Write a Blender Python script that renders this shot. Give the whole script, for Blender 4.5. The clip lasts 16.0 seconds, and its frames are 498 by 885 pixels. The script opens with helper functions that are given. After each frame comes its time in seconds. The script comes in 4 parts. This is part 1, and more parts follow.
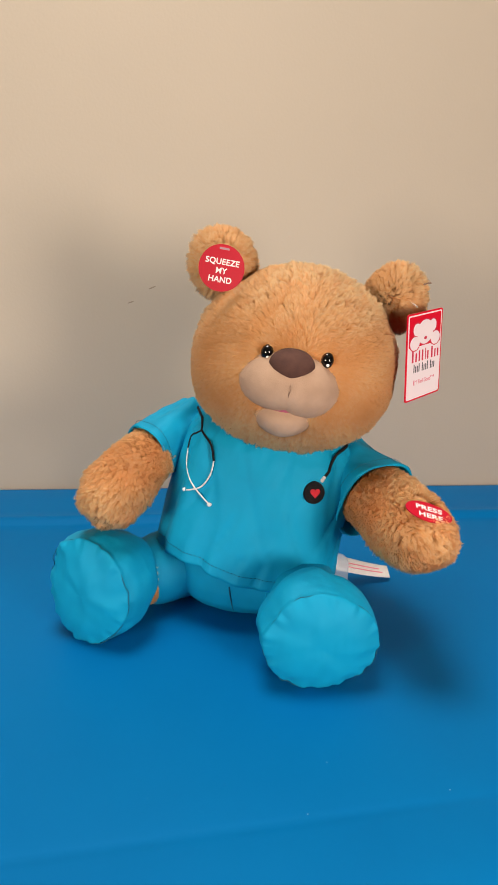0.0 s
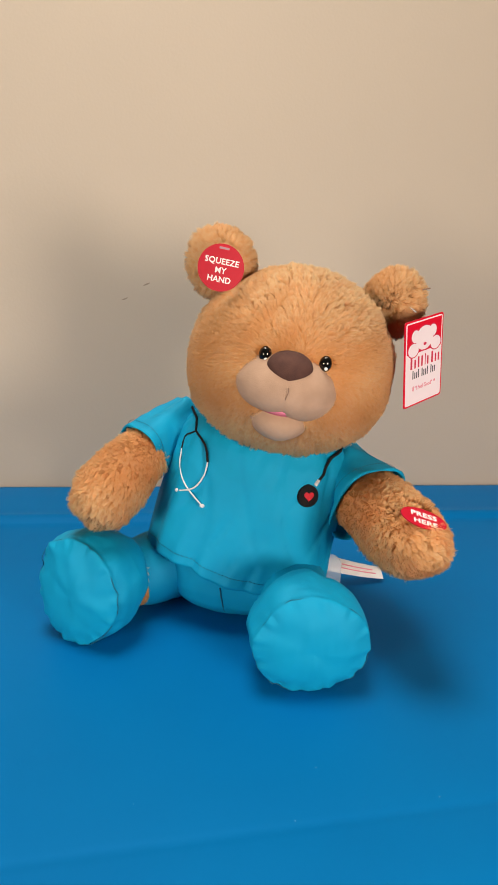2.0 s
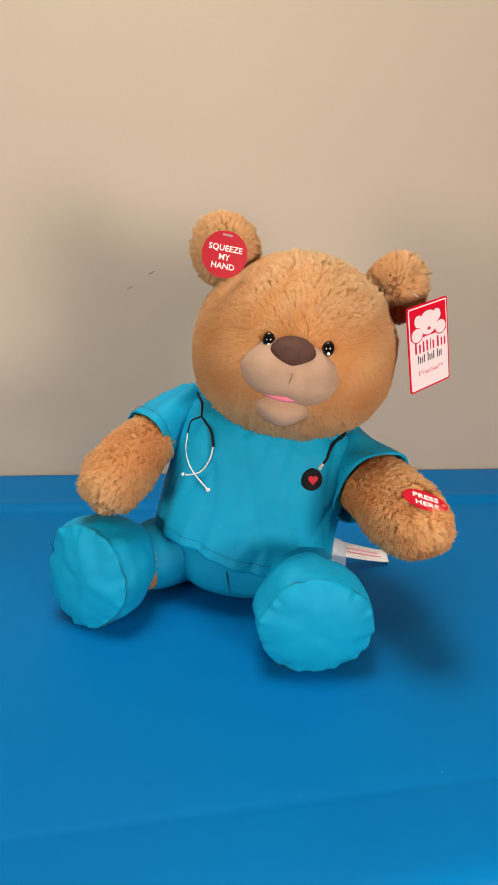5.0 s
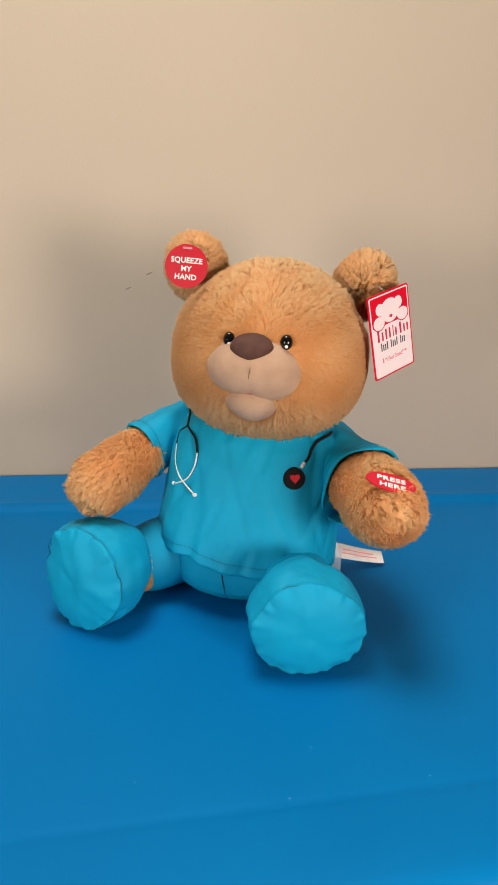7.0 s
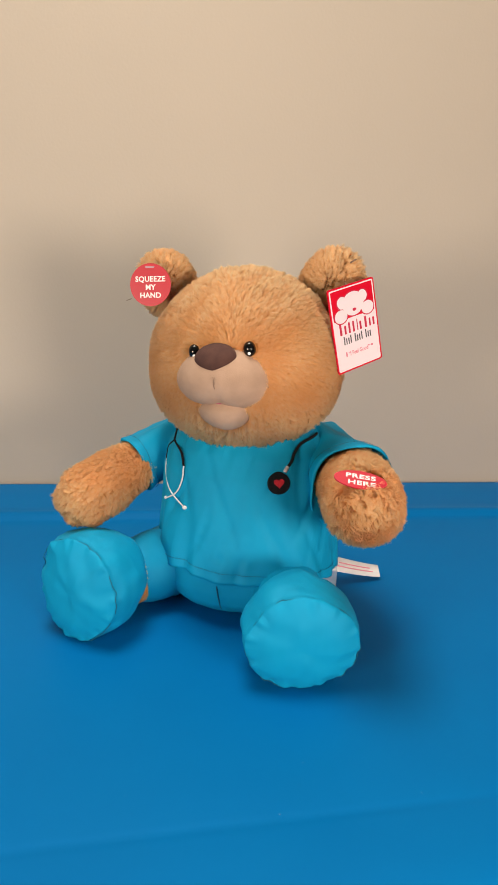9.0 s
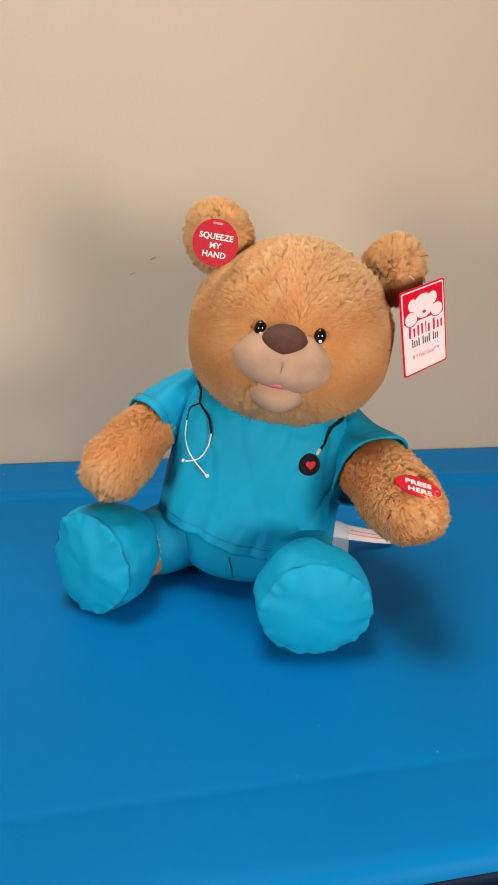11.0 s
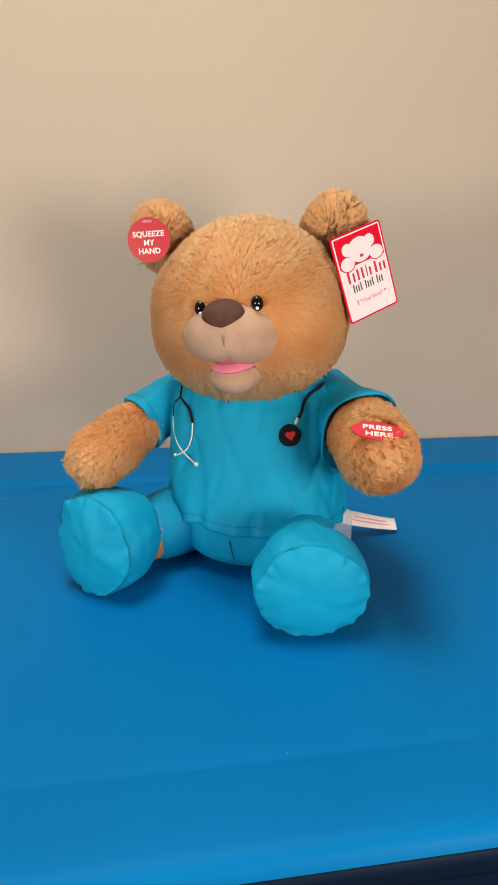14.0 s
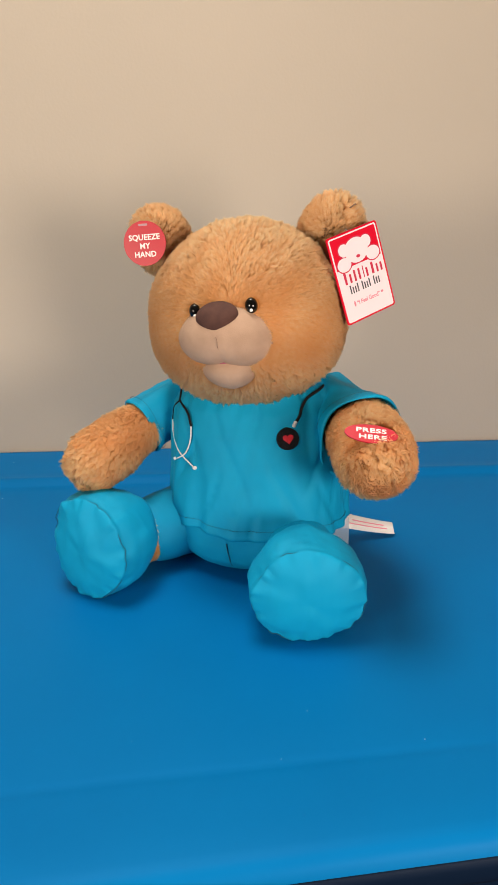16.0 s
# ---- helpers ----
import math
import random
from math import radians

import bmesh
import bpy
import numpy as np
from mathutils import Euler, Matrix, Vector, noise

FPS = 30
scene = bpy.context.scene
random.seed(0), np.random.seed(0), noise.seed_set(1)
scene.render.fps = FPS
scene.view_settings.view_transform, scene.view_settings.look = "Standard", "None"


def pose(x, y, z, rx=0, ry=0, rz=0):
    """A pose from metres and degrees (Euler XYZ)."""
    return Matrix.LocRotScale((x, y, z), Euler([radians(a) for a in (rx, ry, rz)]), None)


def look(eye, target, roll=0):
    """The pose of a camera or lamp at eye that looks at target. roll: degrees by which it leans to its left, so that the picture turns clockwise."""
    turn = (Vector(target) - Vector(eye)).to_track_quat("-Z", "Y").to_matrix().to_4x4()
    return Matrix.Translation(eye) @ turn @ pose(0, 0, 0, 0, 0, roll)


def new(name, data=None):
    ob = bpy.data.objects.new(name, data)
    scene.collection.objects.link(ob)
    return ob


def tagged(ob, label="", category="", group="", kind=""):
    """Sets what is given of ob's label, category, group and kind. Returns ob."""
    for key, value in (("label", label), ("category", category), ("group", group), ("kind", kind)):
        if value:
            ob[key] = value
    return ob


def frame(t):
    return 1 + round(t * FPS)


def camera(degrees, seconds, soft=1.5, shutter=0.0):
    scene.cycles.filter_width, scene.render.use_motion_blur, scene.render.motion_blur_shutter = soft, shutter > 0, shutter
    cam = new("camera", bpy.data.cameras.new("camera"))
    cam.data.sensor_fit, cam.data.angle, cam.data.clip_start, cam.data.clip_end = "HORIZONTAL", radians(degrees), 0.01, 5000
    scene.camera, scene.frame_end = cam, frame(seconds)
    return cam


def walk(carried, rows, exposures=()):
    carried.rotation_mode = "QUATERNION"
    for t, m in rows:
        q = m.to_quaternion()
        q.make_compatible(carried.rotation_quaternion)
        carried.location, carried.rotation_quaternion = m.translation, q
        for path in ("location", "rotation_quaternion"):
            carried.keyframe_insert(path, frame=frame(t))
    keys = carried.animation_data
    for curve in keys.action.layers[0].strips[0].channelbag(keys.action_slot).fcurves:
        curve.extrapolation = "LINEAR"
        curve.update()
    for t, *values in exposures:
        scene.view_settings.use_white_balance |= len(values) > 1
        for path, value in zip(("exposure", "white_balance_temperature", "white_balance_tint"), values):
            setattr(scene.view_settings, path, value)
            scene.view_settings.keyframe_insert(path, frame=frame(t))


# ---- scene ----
from mathutils import kdtree

cam = camera(42.0, 16.0, soft=1.3)
# seconds, eye x y z, yaw to the left, pitch up, roll
ROWS = [
    (0.0, -0.0446, 0.0117, 1.0444, -8.08, -14.84, 2.06),
    (0.5, -0.0475, 0.0164, 1.0552, -8.83, -15.94, 1.41),
    (1.0, -0.0450, 0.0146, 1.0576, -8.61, -15.68, 1.99),
    (1.5, -0.0424, 0.0134, 1.0497, -8.04, -15.00, 2.26),
    (2.0, -0.0384, 0.0177, 1.0461, -8.24, -15.17, 2.45),
    (2.5, -0.0388, 0.0172, 1.0443, -8.63, -15.41, 2.14),
    (3.0, -0.0373, 0.0148, 1.0430, -8.28, -15.68, 1.92),
    (5.5, -0.0353, 0.0104, 1.0508, -7.43, -16.82, 1.64),
    (6.0, -0.0371, 0.0124, 1.0563, -7.77, -17.54, 1.65),
    (6.5, -0.0343, 0.0097, 1.0497, -7.72, -16.92, 2.08),
    (7.0, -0.0267, 0.0082, 1.0574, -7.00, -16.96, 1.40),
    (7.5, -0.0239, 0.0080, 1.0615, -6.94, -17.07, 1.30),
    (8.0, -0.0229, 0.0045, 1.0608, -6.86, -16.57, 1.43),
    (8.5, -0.0234, 0.0078, 1.0591, -6.97, -16.22, 1.65),
    (9.0, -0.0224, 0.0068, 1.0598, -6.79, -16.06, 2.05),
    (11.5, -0.0194, 0.0069, 1.0508, -5.37, -18.89, -0.66),
    (12.0, -0.0114, 0.0056, 1.0469, -4.28, -19.18, -0.43),
    (12.5, -0.0086, -0.0016, 1.0476, -4.63, -18.83, -0.88),
    (13.0, -0.0038, -0.0032, 1.0410, -4.11, -18.09, -0.92),
    (13.5, -0.0028, 0.0002, 1.0413, -3.84, -18.38, -0.78),
    (14.0, 0.0002, -0.0000, 1.0459, -3.62, -18.59, -0.86),
    (14.5, 0.0000, 0.0000, 1.0500, -3.68, -18.90, -1.26),
    (15.0, -0.0008, 0.0025, 1.0478, -3.89, -18.63, -0.76),
    (15.5, -0.0028, 0.0012, 1.0450, -3.92, -18.29, -0.21),
    (16.0, 0.0013, 0.0029, 1.0477, -3.73, -18.62, -0.28),
]
walk(cam, [(t, pose(x, y, z, 0, 0, yaw) @ pose(0, 0, 0, 90 + pitch) @ pose(0, 0, 0, 0, 0, roll)) for t, x, y, z, yaw, pitch, roll in ROWS],
     exposures=[(0.0, 0.0), (16.0, 0.0)])

# ---- light ----
world = bpy.data.worlds.new("room_air")
scene.world = world
world.use_nodes = True
world.node_tree.nodes["Background"].inputs["Color"].default_value = (1.0, 0.93, 0.85, 1)
world.node_tree.nodes["Background"].inputs["Strength"].default_value = 0.1


def area_lamp(name, eye, target, size, watts, colour):
    data = bpy.data.lights.new(name, "AREA")
    data.shape, data.size, data.energy, data.color = "DISK", size, watts, colour
    ob = new(name, data)
    ob.matrix_world = look(eye, target)
    return ob


area_lamp("lamp_left", (-0.72, -0.32, 1.02), (0.04, 0.7, 1.0), 0.30, 7.9, (1.0, 0.86, 0.68))
area_lamp("lamp_right", (0.50, -0.42, 1.00), (0.04, 0.7, 1.0), 0.34, 9.7, (1.0, 0.85, 0.70))
area_lamp("lamp_ceiling", (-0.15, 0.47, 2.45), (-0.15, 0.45, 0.0), 0.7, 22.5, (1.0, 0.935, 0.82))

# ---- materials ----


def material(name, colour, rough=0.6, metal=0.0):
    m = bpy.data.materials.new(name)
    m.use_nodes = True
    b = m.node_tree.nodes["Principled BSDF"]
    b.inputs["Base Color"].default_value = (*colour, 1)
    b.inputs["Roughness"].default_value = rough
    b.inputs["Metallic"].default_value = metal
    return m


def mottled(m, colour, other, scale, detail=4.0, bump=0.0, bump_scale=200.0, distance=0.001, rough=None):
    """Two-tone noise in the colour, finer noise in the relief, a little in the gloss."""
    t = m.node_tree
    b = t.nodes["Principled BSDF"]
    co = t.nodes.new("ShaderNodeTexCoord")
    n = t.nodes.new("ShaderNodeTexNoise")
    n.inputs["Scale"].default_value, n.inputs["Detail"].default_value = scale, detail
    t.links.new(co.outputs["Object"], n.inputs["Vector"])
    mix = t.nodes.new("ShaderNodeMix")
    mix.data_type = "RGBA"
    mix.inputs["A"].default_value, mix.inputs["B"].default_value = (*colour, 1), (*other, 1)
    ramp = t.nodes.new("ShaderNodeMapRange")
    ramp.inputs["From Min"].default_value, ramp.inputs["From Max"].default_value = 0.3, 0.7
    t.links.new(n.outputs["Fac"], ramp.inputs["Value"])
    t.links.new(ramp.outputs["Result"], mix.inputs["Factor"])
    t.links.new(mix.outputs["Result"], b.inputs["Base Color"])
    if rough:
        r = t.nodes.new("ShaderNodeMapRange")
        r.inputs["To Min"].default_value, r.inputs["To Max"].default_value = rough
        t.links.new(n.outputs["Fac"], r.inputs["Value"])
        t.links.new(r.outputs["Result"], b.inputs["Roughness"])
    if bump:
        f = t.nodes.new("ShaderNodeTexNoise")
        f.inputs["Scale"].default_value, f.inputs["Detail"].default_value = bump_scale, 3
        t.links.new(co.outputs["Object"], f.inputs["Vector"])
        u = t.nodes.new("ShaderNodeBump")
        u.inputs["Strength"].default_value, u.inputs["Distance"].default_value = bump, distance
        t.links.new(f.outputs["Fac"], u.inputs["Height"])
        t.links.new(u.outputs["Normal"], b.inputs["Normal"])
    return m


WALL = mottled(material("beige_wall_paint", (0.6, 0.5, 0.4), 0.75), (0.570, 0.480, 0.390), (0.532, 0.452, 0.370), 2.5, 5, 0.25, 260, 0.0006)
# Colour of the unseen walls, darkened to cut their bounced fill light.
FAR_WALL = mottled(material("low_bounce_unseen_wall", (0.3, 0.25, 0.2), 0.8), (0.32, 0.27, 0.22), (0.28, 0.24, 0.195), 2.5, 4, 0.2, 200, 0.0006)
CEILING = mottled(material("white_ceiling_paint", (0.75, 0.73, 0.7), 0.85), (0.75, 0.73, 0.70), (0.72, 0.70, 0.67), 3, 3, 0.2, 120)
FLOOR = mottled(material("dark_red_carpet", (0.06, 0.015, 0.02), 0.95), (0.07, 0.014, 0.02), (0.03, 0.008, 0.012), 160, 4, 0.6, 500, 0.003)
BLUE = mottled(material("blue_plastic", (0.0, 0.16, 0.46), 0.35), (0.0, 0.134, 0.385), (0.0, 0.149, 0.415), 6, 5, 0.12, 900, 0.0002, rough=(0.42, 0.58))
BLUE.node_tree.nodes["Principled BSDF"].inputs["Specular IOR Level"].default_value = 0.05
# Dark navy stands in for the shade on the table's front and underside.
TABLE_SHADE = material("navy_table_shade", (0.002, 0.009, 0.028), 0.6)
TABLE_SHADE.node_tree.nodes["Principled BSDF"].inputs["Specular IOR Level"].default_value = 0.1
STEEL = material("grey_steel", (0.4, 0.4, 0.42), 0.35, 0.9)
SPECK = material("pale_lint", (0.35, 0.55, 0.75), 0.9)
SCUFF = material("dark_scuff", (0.33, 0.26, 0.20), 0.9)
SUEDE = mottled(material("beige_velour", (0.5, 0.31, 0.21), 0.9), (0.47, 0.310, 0.222), (0.38, 0.245, 0.172), 60, 6, 0.35, 1100, 0.0008)
SEAM = material("tan_seam_thread", (0.24, 0.145, 0.10), 0.9)
BROWN = mottled(material("brown_velour", (0.07, 0.03, 0.025), 0.9), (0.062, 0.024, 0.019), (0.09, 0.037, 0.028), 120, 4, 0.5, 1500, 0.0006)
PINK = mottled(material("pink_felt", (0.75, 0.23, 0.33), 0.9), (0.75, 0.22, 0.33), (0.62, 0.16, 0.26), 90, 4, 0.4, 1200, 0.0005)
MAROON = material("maroon_lining", (0.36, 0.085, 0.14), 0.9)
BLACK = material("black_glossy_plastic", (0.004, 0.004, 0.004), 0.06)
DOT = material("white_enamel", (0.9, 0.9, 0.9), 0.3)
THREAD_BLACK = mottled(material("black_thread", (0.006, 0.006, 0.008), 0.75), (0.005, 0.005, 0.007), (0.018, 0.017, 0.02), 900, 2, 0.8, 2500, 0.0006)
THREAD_BLACK.node_tree.nodes["Principled BSDF"].inputs["Specular IOR Level"].default_value = 0.12
THREAD_WHITE = mottled(material("white_thread", (0.8, 0.8, 0.8), 0.6), (0.82, 0.82, 0.84), (0.6, 0.62, 0.66), 900, 2, 0.8, 2500, 0.0006)
THREAD_RED = mottled(material("red_thread", (0.65, 0.01, 0.03), 0.6), (0.70, 0.012, 0.035), (0.42, 0.006, 0.02), 900, 2, 0.8, 2500, 0.0006)
THREAD_TEAL = material("teal_thread", (0.003, 0.10, 0.17), 0.8)
RED = mottled(material("red_card", (0.6, 0.01, 0.03), 0.35), (0.74, 0.004, 0.030), (0.68, 0.004, 0.026), 40, 2)
RED.node_tree.nodes["Principled BSDF"].inputs["Specular IOR Level"].default_value = 0.25
BADGE_RED = mottled(material("deep_red_card", (0.48, 0.006, 0.025), 0.4), (0.50, 0.005, 0.026), (0.45, 0.005, 0.023), 40, 2)
PALE = mottled(material("pale_pink_card", (0.85, 0.72, 0.76), 0.35), (0.92, 0.80, 0.86), (0.88, 0.76, 0.82), 30, 2)
WHITE = material("white_print", (0.85, 0.82, 0.82), 0.5)
INK = material("grey_print", (0.10, 0.09, 0.11), 0.5)
PRINT_RED = material("crimson_print", (0.58, 0.02, 0.07), 0.5)
PRINT_PINK = material("rose_print", (0.75, 0.25, 0.33), 0.5)
SATIN = mottled(material("white_satin_ribbon", (0.8, 0.76, 0.74), 0.45), (0.82, 0.78, 0.77), (0.72, 0.68, 0.68), 60, 3)
CLEAR = material("clear_plastic", (0.75, 0.85, 0.95), 0.12)
CLEAR.node_tree.nodes["Principled BSDF"].inputs["Alpha"].default_value = 0.30


def cloth_material():
    m = mottled(material("turquoise_cotton", (0, 0.33, 0.5), 0.65), (0.0, 0.300, 0.54), (0.0, 0.270, 0.495), 35, 5)
    t = m.node_tree
    b = t.nodes["Principled BSDF"]
    b.inputs["Specular IOR Level"].default_value = 0.2
    co = t.nodes.new("ShaderNodeTexCoord")
    crease = t.nodes.new("ShaderNodeTexNoise")
    crease.inputs["Scale"].default_value, crease.inputs["Detail"].default_value, crease.inputs["Distortion"].default_value = 1.0, 1.5, 0.1
    weave = t.nodes.new("ShaderNodeTexNoise")
    weave.inputs["Scale"].default_value = 2600
    one, two = t.nodes.new("ShaderNodeBump"), t.nodes.new("ShaderNodeBump")
    one.inputs["Strength"].default_value, one.inputs["Distance"].default_value = 0.8, 0.005
    two.inputs["Strength"].default_value, two.inputs["Distance"].default_value = 0.35, 0.0003
    for tex, node in ((crease, one), (weave, two)):
        t.links.new(co.outputs["Object"], tex.inputs["Vector"])
        t.links.new(tex.outputs["Fac"], node.inputs["Height"])
    stretch = t.nodes.new("ShaderNodeMapping")
    stretch.inputs["Scale"].default_value = (42, 42, 15)
    stretch.inputs["Rotation"].default_value = (0.25, 0.3, 0)
    t.links.new(co.outputs["Object"], stretch.inputs["Vector"])
    t.links.new(stretch.outputs["Vector"], crease.inputs["Vector"])
    t.links.new(one.outputs["Normal"], two.inputs["Normal"])
    t.links.new(two.outputs["Normal"], b.inputs["Normal"])
    return m


def fur_material():
    """Tan plush: brown ground, sandy frosted fibre ends, patches of deeper orange, each fibre a little its own."""
    m = material("tan_plush", (0.5, 0.26, 0.1), 0.8)
    t = m.node_tree
    b = t.nodes["Principled BSDF"]
    b.inputs["Sheen Weight"].default_value = 0.25
    b.inputs["Sheen Roughness"].default_value = 0.5
    b.inputs["Sheen Tint"].default_value = (1.0, 0.85, 0.65, 1)
    b.inputs["Specular IOR Level"].default_value = 0.25
    co, geo = t.nodes.new("ShaderNodeTexCoord"), t.nodes.new("ShaderNodeNewGeometry")
    patch = t.nodes.new("ShaderNodeTexNoise")
    patch.inputs["Scale"].default_value, patch.inputs["Detail"].default_value = 28, 3
    t.links.new(co.outputs["Object"], patch.inputs["Vector"])
    wide = t.nodes.new("ShaderNodeMapRange")
    wide.inputs["From Min"].default_value, wide.inputs["From Max"].default_value = 0.35, 0.65
    t.links.new(patch.outputs["Fac"], wide.inputs["Value"])
    tip = t.nodes.new("ShaderNodeAttribute")
    tip.attribute_name = "along"

    def blend(a, c, fac):
        node = t.nodes.new("ShaderNodeMix")
        node.data_type = "RGBA"
        for socket, v in (("A", a), ("B", c), ("Factor", fac)):
            if isinstance(v, tuple):
                node.inputs[socket].default_value = v
            else:
                t.links.new(v, node.inputs[socket])
        return node.outputs["Result"]

    ground = blend((0.82, 0.355, 0.092, 1), (0.92, 0.460, 0.155, 1), wide.outputs["Result"])
    ends = blend((1.00, 0.710, 0.365, 1), (1.00, 0.870, 0.620, 1), geo.outputs["Random Per Island"])
    colour = blend(ground, ends, tip.outputs["Fac"])
    t.links.new(colour, b.inputs["Base Color"])
    # fibres let some light through
    thin, both = t.nodes.new("ShaderNodeBsdfTranslucent"), t.nodes.new("ShaderNodeMixShader")
    both.inputs["Fac"].default_value = 0.50
    t.links.new(colour, thin.inputs["Color"])
    t.links.new(b.outputs["BSDF"], both.inputs[1])
    t.links.new(thin.outputs["BSDF"], both.inputs[2])
    t.links.new(both.outputs["Shader"], t.nodes["Material Output"].inputs["Surface"])
    return m


CLOTH, FUR = cloth_material(), fur_material()
TOP = 0.74

# ---- mesh helpers ----


def finish(name, bm, mat, parent=None, label="", smooth=False):
    me = bpy.data.meshes.new(name)
    bm.to_mesh(me)
    bm.free()
    return link(name, me, mat, parent, label, smooth)


def link(name, me, mat, parent=None, label="", smooth=False):
    me.materials.append(mat)
    if smooth:
        me.polygons.foreach_set("use_smooth", np.ones(len(me.polygons), dtype=bool))
    ob = new(name, me)
    ob.parent = parent
    if label:
        ob["label"] = label
    return ob


def box(bm, lo, hi):
    c = [(a + b) / 2 for a, b in zip(lo, hi)]
    s = [b - a for a, b in zip(lo, hi)]
    return bmesh.ops.create_cube(bm, size=1, matrix=Matrix.Translation(c) @ Matrix.Diagonal((*s, 1)))


def slab(name, lo, hi, mat):
    bm = bmesh.new()
    box(bm, lo, hi)
    return tagged(finish(name, bm, mat), kind="structure")


def sheet(points, closed=True):
    """Vertices and quads of a grid of points [rows, columns, 3]; closed: the last column meets the first."""
    p = np.asarray(points, float)
    nr, nc = p.shape[:2]
    faces = []
    for r in range(nr - 1):
        for c in range(nc if closed else nc - 1):
            d = (c + 1) % nc
            faces.append((r * nc + c, r * nc + d, (r + 1) * nc + d, (r + 1) * nc + c))
    return p.reshape(-1, 3), faces


def mesh_of(name, verts, faces):
    me = bpy.data.meshes.new(name)
    me.from_pydata([tuple(v) for v in verts], [], faces)
    me.update()
    return me


def wobble(p, scale, seed=0.0):
    """Smooth noise in -1..1 for rows of points."""
    return np.array([noise.noise(Vector((q[0] * scale + seed, q[1] * scale - seed, q[2] * scale + 2 * seed))) for q in p])


def normals_of(verts, faces):
    f = np.array([q[:3] for q in faces])
    n = np.zeros_like(verts)
    fn = np.cross(verts[f[:, 1]] - verts[f[:, 0]], verts[f[:, 2]] - verts[f[:, 0]])
    for q, v in zip(faces, fn):
        for i in q:
            n[i] += v
    return n / (np.linalg.norm(n, axis=1, keepdims=True) + 1e-12)


def furred(name, verts, faces, count, length, comb, parent, seed, width=0.00030, keep=None, label="", fluff=None):
    """A plush piece: the backing and its fibres as one mesh. comb(p, n): the way in which the pile lies; fluff(p): 0 for flat, 1 for tufted."""
    rng = np.random.default_rng(seed)
    verts = np.asarray(verts, float)
    tri = np.array([t for q in faces for t in ((q[0], q[1], q[2]), (q[0], q[2], q[3]))] if len(faces[0]) == 4 else faces)
    a, b, c = verts[tri[:, 0]], verts[tri[:, 1]], verts[tri[:, 2]]
    area = np.linalg.norm(np.cross(b - a, c - a), axis=1)
    pick = rng.choice(len(tri), count, p=area / area.sum())
    u, v = rng.random(count), rng.random(count)
    flip = u + v > 1
    u[flip], v[flip] = 1 - u[flip], 1 - v[flip]
    vn = normals_of(verts, faces)
    mix = lambda w: w[tri[pick, 0]] * (1 - u - v)[:, None] + w[tri[pick, 1]] * u[:, None] + w[tri[pick, 2]] * v[:, None]
    p, n = mix(verts), mix(vn)
    n /= np.linalg.norm(n, axis=1, keepdims=True) + 1e-12
    if keep is not None:
        ok = keep(p)
        p, n = p[ok], n[ok]
    k = len(p)
    puff = np.clip(fluff(p), 0, 1) if fluff else np.full(k, 0.75)
    # patches where the pile is rubbed flat or brushed up
    patch = np.zeros(k)
    for _ in range(6):
        patch += np.sin(p @ (rng.normal(size=3) / rng.uniform(0.007, 0.014)) + rng.uniform(0, 6.28))
    puff = np.clip(puff + 0.16 * patch / 1.7, 0.05, 1)[:, None]
    # tufts: fibres lean to the tip of the tuft that they stand in
    tufts = max(k // 54, 1)
    tree = kdtree.KDTree(tufts)
    for i in range(tufts):
        tree.insert(p[i], i)
    tree.balance()
    own = np.array([tree.find(q)[1] for q in p])
    lay = comb(p, n)
    tuft_way = n[:tufts] * 0.62 + lay[:tufts] * 0.75 + rng.normal(size=(tufts, 3)) * 0.26
    tuft_way /= np.linalg.norm(tuft_way, axis=1, keepdims=True)
    tuft_long = (length * rng.uniform(0.80, 1.30, tufts))[:, None] * (0.60 + 0.65 * puff[:tufts])
    tuft_tip = p[:tufts] + tuft_way * tuft_long
    way = n * (0.42 + 0.25 * puff) + lay * 0.80 + rng.normal(size=(k, 3)) * 0.20
    way /= np.linalg.norm(way, axis=1, keepdims=True)
    way += n * np.clip(0.15 - (way * n).sum(1), 0, 1)[:, None]
    long = (length * rng.uniform(0.65, 1.10, k))[:, None] * (0.60 + 0.60 * puff)
    root = p - n * 0.0008
    pull = (0.16 + 0.54 * puff) * rng.uniform(0.6, 1.15, (k, 1))
    end = (root + way * long) * (1 - pull) + tuft_tip[own] * pull
    mid = root + (n * 0.30 + way * 0.35) * long * (0.9 - 0.4 * pull) + (end - root) * 0.25
    way = (end - root) / (np.linalg.norm(end - root, axis=1, keepdims=True) + 1e-9)
    side = np.cross(way, n + rng.normal(size=(k, 3)) * 0.7)
    side /= np.linalg.norm(side, axis=1, keepdims=True) + 1e-12
    side *= np.where((np.cross(side, way) * n).sum(1) < 0, -1.0, 1.0)[:, None]
    w = (width * rng.uniform(0.6, 1.3, k))[:, None]
    pts = np.stack([root - side * w, root + side * w, mid - side * w * 0.8, mid + side * w * 0.8, end], 1).reshape(-1, 3)
    base = len(verts) + 5 * np.arange(k)[:, None]
    fib = np.concatenate([base + np.array([[0, 1, 3]]), base + np.array([[0, 3, 2]]), base + np.array([[2, 3, 4]])], 0)
    back = np.array(tri)
    allv = np.concatenate([verts, pts])
    allf = np.concatenate([back, fib])
    me = bpy.data.meshes.new(name)
    me.vertices.add(len(allv))
    me.vertices.foreach_set("co", allv.astype(np.float32).ravel())
    me.loops.add(allf.size)
    me.loops.foreach_set("vertex_index", allf.astype(np.int32).ravel())
    me.polygons.add(len(allf))
